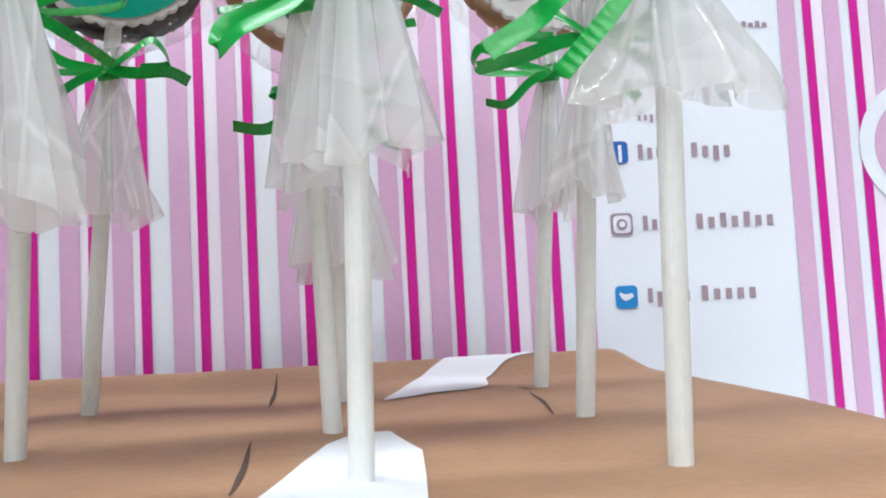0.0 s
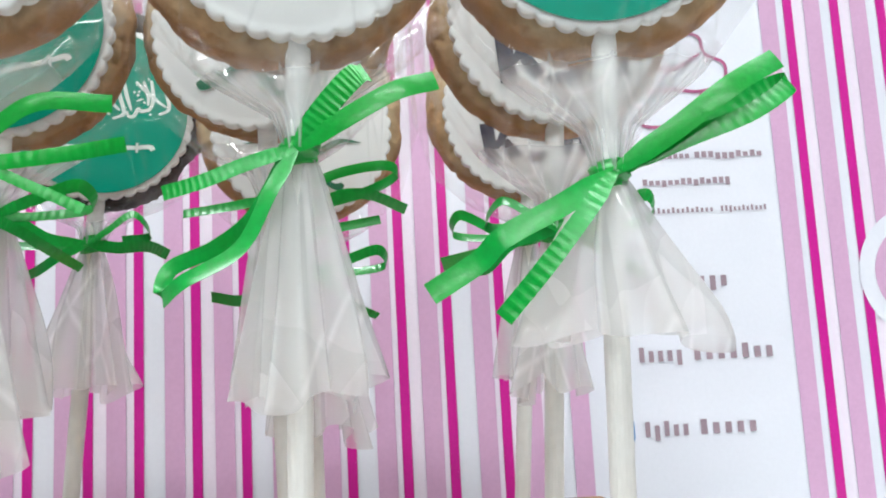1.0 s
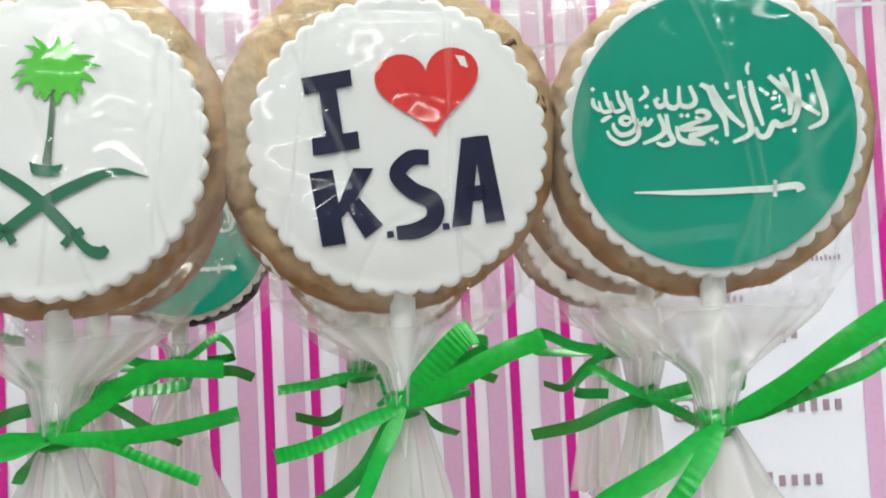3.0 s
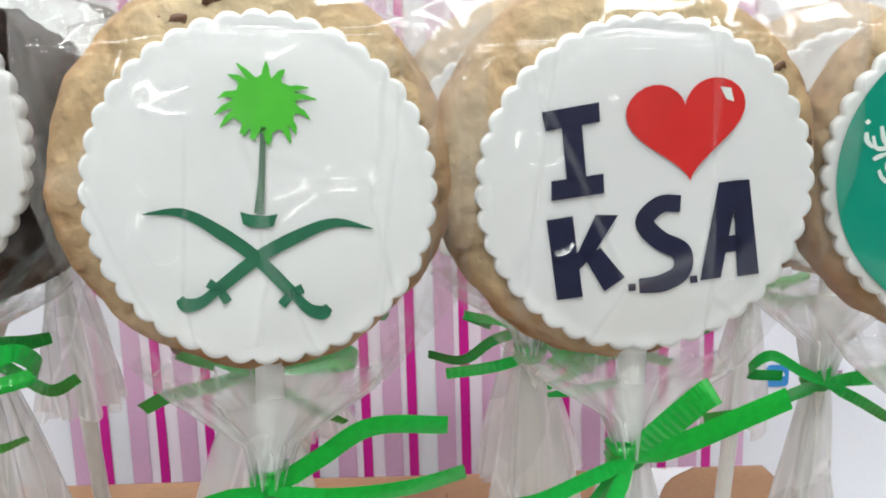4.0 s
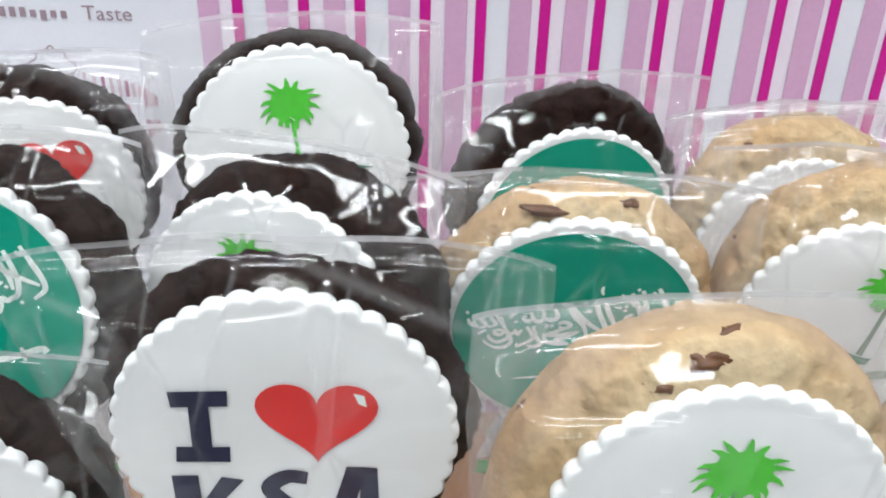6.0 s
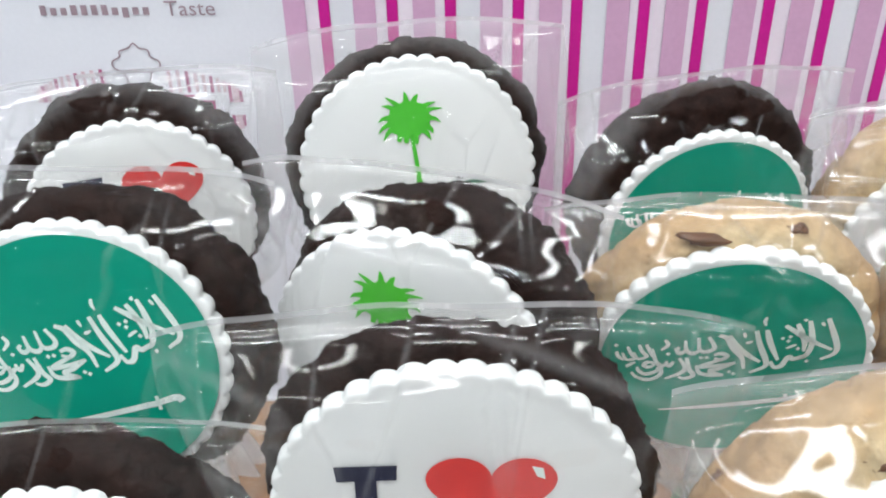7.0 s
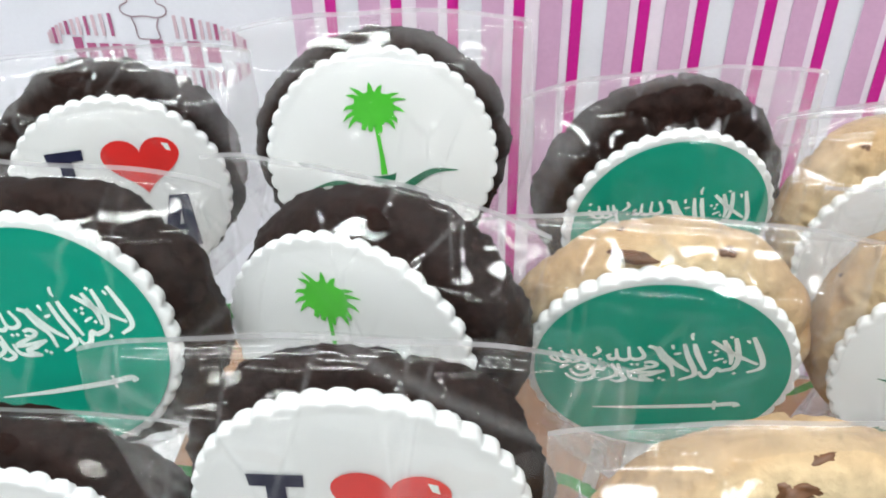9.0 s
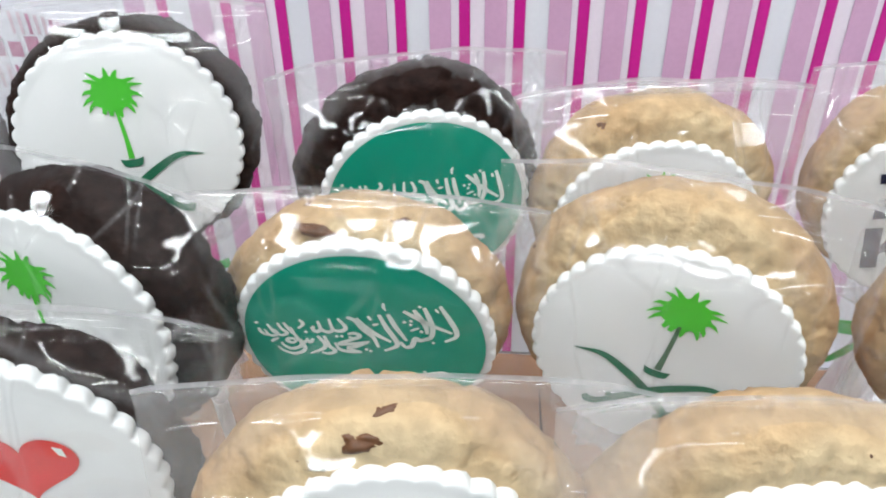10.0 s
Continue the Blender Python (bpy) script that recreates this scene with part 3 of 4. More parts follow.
def palm_shapes():
    """Palm over two crossed sabres, on a disc of radius 1."""
    crown = []
    for k in range(15):
        a = radians(90 + 360 * (k + 0.22 * math.sin(k * 2.3)) / 15)
        reach = (0.27 + 0.02 * math.sin(k * 1.7)) * (0.9 if math.sin(a) < -0.8 else 1.0)
        lean = -11 * math.cos(a)
        for da, rr in ((-12, 0.172), (-7.5, 0.187), (lean * 0.35 - 5.0, 0.228), (lean - 0.8, reach), (lean + 0.8, reach), (lean * 0.35 + 4.0, 0.225), (6.5, 0.187)):
            crown.append((rr * math.cos(a + radians(da)), 0.485 + rr * 0.87 * math.sin(a + radians(da))))
    trunk = stroke2([(0.0, 0.36), (0.005, 0.08), (0.0, -0.12)], (0.03, 0.036, 0.055), 5)
    foot = ngon2([(-0.105, -0.115), (-0.05, -0.13), (0.05, -0.13), (0.105, -0.115), (0.085, -0.185), (0.04, -0.20), (-0.04, -0.20), (-0.085, -0.185)])

    def sabre(s):
        blade = stroke2([(s * -0.64, -0.165), (s * -0.42, -0.145), (s * -0.2, -0.245), (0, -0.375), (s * 0.2, -0.555)], (0.006, 0.055, 0.075, 0.075, 0.07), 6)
        grip = stroke2([(s * 0.2, -0.555), (s * 0.3, -0.645), (s * 0.38, -0.665), (s * 0.42, -0.63)], (0.05, 0.065, 0.085, 0.05), 5)
        guard = stroke2([(s * 0.15, -0.635), (s * 0.2, -0.57), (s * 0.265, -0.53)], (0.055, 0.05, 0.055), 3)
        return join_vf(blade, grip, guard)

    return [("palm_crown", ngon2(crown), M_PALM), ("palm_trunk", trunk, M_PALM), ("palm_foot", foot, M_SWORD), ("sabre", sabre(1), M_SWORD), ("sabre", sabre(-1), M_SWORD)]


def heart_pts(x, z, w, h):
    pts = []
    for k in range(48):
        t = 2 * math.pi * k / 48
        pts.append((x + w / 2 * math.sin(t) ** 3, z + h * ((13 * math.cos(t) - 5 * math.cos(2 * t) - 2 * math.cos(3 * t) - math.cos(4 * t)) / 29 + 0.09)))
    return ngon2(pts)


def ksa_shapes():
    """The hand-drawn letters I, heart, K.S.A. on a disc of radius 1."""
    letter_i = join_vf(ngon2([(-0.565, 0.52), (-0.235, 0.535), (-0.24, 0.425), (-0.555, 0.41)]), rect2(-0.46, -0.345, 0.11, 0.43), ngon2([(-0.55, 0.12), (-0.245, 0.125), (-0.25, 0.01), (-0.56, 0.005)]))
    k = join_vf(ngon2([(-0.60, -0.105), (-0.445, -0.10), (-0.43, -0.595), (-0.585, -0.595)]),
                ngon2([(-0.44, -0.33), (-0.31, -0.11), (-0.18, -0.13), (-0.355, -0.36), (-0.44, -0.43)]), ngon2([(-0.40, -0.36), (-0.30, -0.31), (-0.17, -0.51), (-0.30, -0.58)]))
    s = stroke2([(0.19, -0.11), (0.07, -0.10), (-0.03, -0.19), (0.05, -0.31), (0.175, -0.40), (0.165, -0.52), (0.05, -0.575), (-0.09, -0.575)], (0.10, 0.105, 0.11, 0.115, 0.12, 0.115, 0.11, 0.09), 6)
    a = join_vf(ngon2([(0.42, -0.015), (0.545, -0.015), (0.40, -0.59), (0.275, -0.59)]), ngon2([(0.50, -0.015), (0.60, -0.02), (0.63, -0.595), (0.50, -0.595)]), rect2(0.40, 0.53, -0.44, -0.34))
    dots = join_vf(rect2(-0.155, -0.11, -0.60, -0.555), rect2(0.215, 0.26, -0.60, -0.555))
    glint = ngon2([(0.46, 0.535), (0.52, 0.52), (0.535, 0.44), (0.49, 0.46)])
    return [("letter", letter_i, M_NAVY), ("letter", k, M_NAVY), ("letter", s, M_NAVY), ("letter", a, M_NAVY), ("full_stop", dots, M_NAVY),
            ("heart", heart_pts(0.255, 0.30, 0.69, 0.58), M_HEART), ("heart_glint", glint, M_WHITE_INK)]


# the line of Arabic script on the green discs, pen stroke by pen stroke
def pen(*points, w=0.042):
    return stroke2(points, (w * 0.75, w * 1.1, w, w * 0.6), 6)


def dot(x, z, s=0.018):
    return ngon2([(x - s, z), (x, z - s), (x + s, z), (x, z + s)])


def flag_shapes():
    disc = ([(0.925 * c, 0.925 * s) for c, s in [(math.cos(t), math.sin(t)) for t in np.linspace(0, 2 * math.pi, 97)[:-1]]], [list(range(96))])
    first = join_vf(pen((0.64, 0.35), (0.68, 0.23), (0.72, 0.09), (0.71, 0.01), (0.62, -0.04), w=0.040), pen((0.36, 0.31), (0.45, 0.23), (0.54, 0.15), (0.69, 0.05), w=0.040), pen((0.52, 0.34), (0.54, 0.23), (0.55, 0.11), (0.52, 0.01), (0.46, -0.02), w=0.040), pen((0.44, 0.32), (0.47, 0.24), (0.50, 0.14), (0.50, 0.05), w=0.040), pen((0.52, 0.01), (0.44, -0.02), (0.40, -0.00), (0.36, -0.08), (0.31, -0.09), (0.28, -0.03), w=0.040),
                    pen((0.38, 0.09), (0.42, 0.11), (0.45, 0.12), w=0.022), pen((0.60, 0.32), (0.61, 0.30), (0.62, 0.28), w=0.022),
                    dot(0.35, 0.19), dot(0.40, 0.20), dot(0.39, 0.16), dot(0.49, 0.35), dot(0.53, -0.05), dot(0.46, 0.08))
    second = join_vf(pen((0.24, 0.28), (0.27, 0.15), (0.33, -0.02), w=0.040), pen((0.17, 0.28), (0.20, 0.14), (0.25, -0.02), (0.24, -0.08), (0.14, -0.13), w=0.040), pen((-0.01, 0.25), (0.04, 0.15), (0.12, 0.05), (0.21, -0.03), w=0.040), pen((-0.08, 0.26), (-0.02, 0.22), (0.02, 0.12), (0.08, 0.03), (0.10, -0.09), w=0.040),
                     pen((0.23, 0.40), (0.22, 0.36), (0.23, 0.32), w=0.024), pen((0.10, 0.17), (0.12, 0.17), (0.15, 0.18), w=0.024), pen((0.09, 0.27), (0.09, 0.25), (0.10, 0.22), w=0.024), dot(0.03, -0.13), dot(-0.00, -0.11))
    third = join_vf(pen((-0.15, 0.25), (-0.11, 0.15), (-0.15, 0.11), (-0.21, 0.13), (-0.22, 0.25), w=0.034), pen((-0.21, 0.13), (-0.25, 0.10), (-0.30, 0.13), (-0.31, 0.23), w=0.034), pen((-0.30, 0.13), (-0.35, 0.11), (-0.38, 0.16), w=0.034), dot(-0.43, 0.11), dot(-0.20, 0.05), dot(-0.16, 0.05))
    fourth = join_vf(pen((-0.11, 0.07), (-0.06, 0.08), (-0.02, 0.05), (-0.06, 0.02), (-0.11, 0.04), w=0.034), pen((-0.05, 0.02), (-0.14, -0.01), (-0.20, -0.04), (-0.10, -0.04), (0.04, -0.02), w=0.034), pen((0.04, -0.02), (-0.07, -0.07), (-0.14, -0.09), (-0.04, -0.14), w=0.034), pen((-0.04, -0.14), (-0.14, -0.13), (-0.21, -0.10), (-0.23, -0.02), w=0.034), pen((-0.30, 0.06), (-0.28, -0.06), (-0.25, -0.12), (-0.31, -0.15), (-0.36, -0.13), w=0.034), pen((-0.35, 0.06), (-0.31, -0.04), (-0.34, -0.09), (-0.45, -0.14), w=0.034))
    fifth = join_vf(pen((-0.39, 0.03), (-0.42, -0.01), (-0.44, 0.01), (-0.44, 0.04), w=0.032), pen((-0.44, 0.01), (-0.48, -0.01), (-0.50, 0.00), w=0.032), pen((-0.54, 0.17), (-0.52, 0.06), (-0.48, -0.05), (-0.50, -0.11), (-0.58, -0.14), (-0.66, -0.10), (-0.69, -0.05), w=0.032), pen((-0.49, 0.03), (-0.51, -0.05), (-0.59, -0.08), (-0.64, -0.04), (-0.65, -0.00), w=0.032), pen((-0.53, 0.03), (-0.58, 0.04), (-0.60, 0.01), (-0.56, -0.01), (-0.52, 0.02), w=0.032))
    sixth = join_vf(pen((-0.58, 0.22), (-0.56, 0.16), (-0.54, 0.09), w=0.028), pen((-0.63, 0.22), (-0.61, 0.15), (-0.58, 0.10), (-0.64, 0.08), (-0.67, 0.15), w=0.028), pen((-0.71, 0.21), (-0.69, 0.14), (-0.66, 0.09), (-0.72, 0.08), (-0.75, 0.15), w=0.028), pen((-0.79, 0.17), (-0.78, 0.12), (-0.74, 0.08), w=0.028), pen((-0.73, 0.01), (-0.70, 0.03), (-0.66, 0.05), w=0.028), pen((-0.45, 0.25), (-0.43, 0.20), (-0.48, 0.15), w=0.028), dot(-0.79, 0.23), dot(-0.36, 0.16))
    blade = stroke2([(-0.50, -0.43), (-0.1, -0.425), (0.42, -0.395)], (0.012, 0.04, 0.045), 6)
    hilt = join_vf(stroke2([(0.40, -0.395), (0.55, -0.375), (0.58, -0.41)], (0.045, 0.05, 0.06), 4), rect2(0.40, 0.425, -0.45, -0.34))
    return [("green_disc", disc, M_FLAG), ("script", first, M_WHITE_INK), ("script", second, M_WHITE_INK), ("script", third, M_WHITE_INK), ("script", fourth, M_WHITE_INK), ("script", fifth, M_WHITE_INK), ("script", sixth, M_WHITE_INK), ("sabre", join_vf(blade, hilt), M_WHITE_INK)]


SHAPES = {"palm": palm_shapes(), "ksa": ksa_shapes(), "flag": flag_shapes()}


def strip_vf(points, width, axis, twist=0.0, ridges=False):
    """A ribbon along 3D points; axis: its width direction at the start, turning by twist degrees along it."""
    p = catmull(points, 24 if ridges else 10)
    d = np.gradient(p, axis=0)
    d /= np.linalg.norm(d, axis=1)[:, None] + 1e-9
    verts = []
    ax = np.array(axis, float)
    for i in range(len(p)):
        w = ax - d[i] * (ax @ d[i])
        w /= np.linalg.norm(w) + 1e-9
        if twist:
            a = radians(twist) * i / (len(p) - 1)
            w = w * math.cos(a) + np.cross(d[i], w) * math.sin(a)
        nrm = np.cross(d[i], w)
        taper = 0.45 + 0.55 * min(1.0, i / (12 if ridges else 5))
        rib = 0.008 * math.sin(i * 1.6) if ridges else 0.0
        for s, t in ((-1, 0.0), (0, 0.02), (1, 0.0), (1, -0.012), (0, 0.008), (-1, -0.012)):
            verts.append(p[i] + w * s * width / 2 * taper + nrm * (t + rib))
    n = len(p)
    faces = [[i * 6 + k, i * 6 + k + 1, (i + 1) * 6 + k + 1, (i + 1) * 6 + k] for i in range(n - 1) for k in (0, 1, 3, 4)]
    return verts, faces


def bag_vf(rng, knot, r, back, up, half, top, thick):
    """Film bag round a cookie: flat top seam, full round the cookie, drawn in to the knot. All relative to the cookie's centre."""
    seed = rng.uniform(0, 90)
    nu, nv = 128, 52
    knot = np.array(knot)
    kz = -4.9
    levels = np.linspace(0, 1, nv)
    zs = [kz + (top - kz) * t for t in levels]
    verts = []
    R, B, U = (np.array(v) for v in (r, back, up))
    for z in zs:
        t = (z - kz) / (top - kz)
        w = np.interp(z, (kz, kz + 0.7, -3.4, -2.2, 0, 2.5, top), (0.32, 0.6, 2.1, 3.4, 4.1, half, half))
        dd = np.interp(z, (kz, kz + 0.7, -3.0, -1.5, 0, 2.6, 3.6, top), (0.32, 0.5, 0.95, thick * 0.62, thick * 0.66, thick * 0.58, 0.26, 0.03))
        for k in range(nu):
            a = 2 * math.pi * k / nu
            c, s = math.cos(a), math.sin(a)
            e = 0.75
            x = w * math.copysign(abs(c) ** e, c)
            y = dd * math.copysign(abs(s) ** e, s) + thick * 0.42
            pleat = max(0.0, 1 - (z - kz) / 3.4)
            f = 0.05 * noise.noise((x * 0.8 + seed, y, z * 0.8)) * 3 * min(1.0, (1 - t) * 4 + 0.15)
            fold = abs(noise.noise((x * 0.42 + seed, z * 0.30 + y * 0.2, seed * 2))) + 0.5 * abs(noise.noise((x * 0.9 - z * 0.5 + seed, z * 0.8, seed)))
            f += 0.22 * max(0.0, 0.22 - fold) * min(1.0, (1 - t) * 5 + 0.2)
            f += pleat * 0.14 * math.sin(a * 13 + seed + 2 * noise.noise((a, z * 0.5, seed)))
            y += f * (0.4 + abs(s)) * math.copysign(1, s)
            x += 0.10 * noise.noise((seed, z * 0.9, 5.0)) * (1 if c > 0 else -1) * min(1, abs(c) * 2)
            drop = 0.45 * (abs(x) / 4.2) ** 3 * max(0.0, z / top) ** 2 + 0.12 * noise.noise((x * 0.6 + seed, 2.0, seed)) * max(0.0, z / top)
            p = R * x + B * y + U * (z - drop)
            q = knot + (p - (R * 0 + B * thick * 0.42 + U * kz)) * 1.0
            m = min(1.0, (z - kz) / 2.6)
            verts.append(q * (1 - m) + p * m)
    faces = grid_faces(nu, nv, True)
    faces.append([(nv - 1) * nu + k for k in range(nu)])
    return verts, faces


def skirt_vf(rng, length, flare):
    """Loose film below the knot, hanging in folds with an uneven hem, from z = 0 down."""
    seed = rng.uniform(0, 90)
    nu, nv = 120, 18
    folds = rng.choice((8, 9, 11))
    verts = []
    for j in range(nv):
        t = j / (nv - 1)
        for k in range(nu):
            a = 2 * math.pi * k / nu
            wob = noise.noise((math.cos(a) * 1.4 + seed, math.sin(a) * 1.4, t * 0.8))
            rad = 0.30 + (flare * (0.72 + 0.5 * wob)) * t ** 0.8
            rad *= 1 + 0.26 * t ** 0.5 * math.sin(folds * a + 4 * wob + seed)
            hem = length * (1 + 0.22 * noise.noise((math.cos(a) * 1.1, math.sin(a) * 1.1 + seed, 8)))
            verts.append((rad * math.cos(a), rad * math.sin(a) * 0.55, -hem * t))
    return verts, grid_faces(nu, nv, True)


def knot_vf(rng):
    nu, nv = 28, 11
    verts = []
    for j in range(nv):
        b = math.pi * (j / (nv - 1) - 0.5)
        for k in range(nu):
            a = 2 * math.pi * k / nu
            fold = 0.04 * math.sin(5 * b + 1.5 * a) + 0.05 * noise.noise((math.cos(a) * 2, math.sin(a) * 2, b * 2))
            rad = 0.28 + 0.14 * math.cos(b) + fold
            verts.append((rad * math.cos(a), rad * math.sin(a), 0.30 * math.sin(b) + 0.05 * math.cos(a)))
    return verts, grid_faces(nu, nv, True)


def stick_vf(foot, head):
    n = 20
    a, b = np.array(foot, float), np.array(head, float)
    d = (b - a) / np.linalg.norm(b - a)
    u = np.cross(d, (0, 1, 0))
    u /= np.linalg.norm(u)
    w = np.cross(d, u)
    verts = []
    for t, rr in ((0, 0.22), (0.004, 0.26), (0.5, 0.265), (0.99, 0.265), (1, 0.22)):
        verts += [a + (b - a) * t + rr * (u * math.cos(2 * math.pi * k / n) + w * math.sin(2 * math.pi * k / n)) for k in range(n)]
    faces = grid_faces(n, 5, True)
    return verts, faces + [[k for k in range(n)][::-1], [4 * n + k for k in range(n)]]


COLOURS = {"dark": "dark chocolate", "pale": "pale chocolate chip"}
PICTURES = {"palm": "green palm and sabres on white icing", "ksa": "red heart and KSA on white icing", "flag": "white script on green icing"}


def chips_of(rng, radius, thick, shift, extra):
    """Places and sizes of the chips: a few on the rim by chance, and the marked ones."""
    out = list(extra)
    for k in range(rng.randint(4, 6)):
        a, rr = rng.uniform(0, 2 * math.pi), rng.uniform(0.87, 0.92) * radius
        out.append((rr * math.cos(a) + shift[0], 0.34 + rng.uniform(0.05, 0.6) * thick, rr * math.sin(a) + shift[1], rng.uniform(0.16, 0.34), rng.uniform(0.14, 0.24)))
    return out


def cookie_pop(centre, yaw, pitch, roll, dough, picture, foot, bows, seed, radius=3.55, thick=1.55, shift=(0.0, 0.0), half=4.15, top=3.85, knot=None, skirt=(5.6, 1.55), chips=(), off=(0.0, 0.0), milky=1.0):
    rng = random.Random(seed)
    pop = tagged(new("cookie_pop"), f"film-wrapped {COLOURS[dough]} cookie, {PICTURES[picture]}", "cookie pop", "cookie pops on the tray")
    pop.location = (foot[0] * CM, foot[1] * CM, 0)
    r, back, up = frame_of(yaw, pitch)
    c = np.array((centre[0] - foot[0], centre[1] - foot[1], centre[2]))
    R, B, U = np.array(r), np.array(back), np.array(up)
    cs, sn = math.cos(radians(roll)), math.sin(radians(roll))

    def placed(v, dx=0.0, dy=0.0, dz=0.0):
        return [c + R * (x + dx) + B * (y + dy) + U * (z + dz) for x, y, z in v]

    def turned(x, z):
        return x * cs - z * sn, x * sn + z * cs

    v, q = cookie_vf(rng, radius, thick, dough == "dark")
    cookie = part("cookie", placed(v, shift[0], 0.28, shift[1]), q, M_DOUGH if dough == "pale" else M_CHOC, pop, f"{COLOURS[dough]} biscuit with a cracked rim", smooth=True)
    if dough == "pale":
        # browned along the edge; underside shade and warm bounce are painted in towards the bottom
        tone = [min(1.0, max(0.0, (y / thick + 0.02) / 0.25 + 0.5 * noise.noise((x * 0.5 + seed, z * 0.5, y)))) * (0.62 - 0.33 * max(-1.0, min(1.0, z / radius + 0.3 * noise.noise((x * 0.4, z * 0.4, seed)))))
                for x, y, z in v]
        cookie.data.attributes.new("bake_and_shade", "FLOAT", "POINT").data.foreach_set("value", tone)
        for k, (cx, dy, cz, sx, sz) in enumerate(chips_of(rng, radius, thick, shift, chips)):
            bm = bmesh.new()
            bmesh.ops.create_icosphere(bm, subdivisions=3, radius=1.0)
            vv = []
            for w in bm.verts:
                k2 = 1 + 0.55 * noise.noise(w.co * 1.3 + Vector((k, seed, 0))) + 0.3 * noise.noise(w.co * 3.1 + Vector((seed, k, 0)))
                vv.append((cx + w.co.x * sx * k2, dy + 0.04 + w.co.y * 0.15 * k2, cz + w.co.z * sz * k2))
            bm.verts.index_update()
            ff = [[w.index for w in f.verts] for f in bm.faces]
            bm.free()
            part("chocolate_chip", placed(vv), ff, M_CHIP, cookie, "half-melted brown chocolate chip", smooth=True)
    v, q = icing_vf(rng)
    v = [(*turned(x, z), y) for x, y, z in v]
    icing = part("icing", placed([(x, y + 0.30, z) for x, z, y in v]), q, M_ICING, pop, "scalloped white icing disc", smooth=True)
    for n, (name, (v2, q2), mat) in enumerate(SHAPES[picture]):
        lift = -0.012 - (0.012 * (n > 0) if picture == "flag" else 0.006 * (name == "heart_glint") + 0.004 * (n == 4 and picture == "palm"))
        vv, faces = [], []
        for x, z in v2:
            z += 0.04 if name == "script" else 0.0
            x, z = turned((x + off[0]) * ICE_R, (z + off[1]) * ICE_R)
            vv.append((x, lift - 0.038, z))
        for f in q2:
            area = sum(v2[f[i]][0] * v2[f[(i + 1) % len(f)]][1] - v2[f[(i + 1) % len(f)]][0] * v2[f[i]][1] for i in range(len(f)))
            faces.append(f if area > 0 else f[::-1])
        part(name, placed(vv), faces, M_TRUNK if name == "palm_trunk" and dough == "pale" else mat, icing)
    head = c + B * 0.50 + U * -1.2
    part("stick", *stick_vf((0, 0, paper_height(*foot) - 0.3), head), M_STICK, pop)
    # knot where the stick passes below the cookie
    t = (c[2] - 4.9 - 0.0) / head[2] if knot is None else knot / head[2]
    kp = head * t
    v, q = bag_vf(rng, kp - c, R, B, U, half, top, thick + 0.75)
    v = [c + w for w in v]
    nu, low = 128, 11
    bag = part("bag", v[low * nu:], [[i - low * nu for i in f] for f in q if min(f) >= low * nu], M_FILM, pop, "clear film bag", smooth=True)
    hang = []
    for w in v[low * nu:]:
        px, pz = float((w - c) @ R) - shift[0], float((w - c) @ U) - shift[1]
        away = min(1.0, max(0.0, (math.hypot(px, pz) / radius - 0.93) / 0.1))
        hang.append(away * milky * (1.0 if pz > 0.5 else max(0.35, 1.0 + (pz - 0.5) * 0.4)))
    bag.data.attributes.new("loose", "FLOAT", "POINT").data.foreach_set("value", hang)
    neck = part("bag_neck", v[:(low + 1) * nu], [f for f in q if max(f) < (low + 1) * nu], M_NECK, pop, "pleated film drawn in to the knot", smooth=True)
    drawn = [min(1.0, max(0.0, (-3.3 - float((w - c) @ U)) / 0.6)) for w in v[:(low + 1) * nu]]
    neck.data.attributes.new("loose", "FLOAT", "POINT").data.foreach_set("value", drawn)
    rim = v[-nu:][nu // 2:] + v[-nu:][:1]
    part("bag_seam", [w for w in rim] + [w + U * 0.11 for w in rim], [[k, k + 1, k + 1 + len(rim), k + len(rim)] for k in range(len(rim) - 1)], M_SEAM, pop, "sealed top edge of the film", smooth=True)
    v, q = skirt_vf(rng, *skirt)
    part("bag_skirt", [(x + kp[0] * (1 - (-z) / kp[2] * 0.9), y + kp[1] * (1 - (-z) / kp[2] * 0.9), z + kp[2]) for x, y, z in v], q, M_SKIRT, pop, "gathered film hanging below the knot", smooth=True)
    v, q = knot_vf(rng)
    ribbon = part("ribbon_knot", [np.array(w) + kp for w in v], q, M_RIBBON, pop, "green satin ribbon tied round the bag", smooth=True)
    for k, (pts, width, axis, twist) in enumerate(bows):
        v, q = strip_vf([(x, y - 0.45, z) for x, y, z in pts], width * 0.85, axis, twist, (k + seed) % 2 == 0)
        part("ribbon_tail", [np.array(w) + kp for w in v], q, M_RIBBON, ribbon, smooth=True)
    return pop


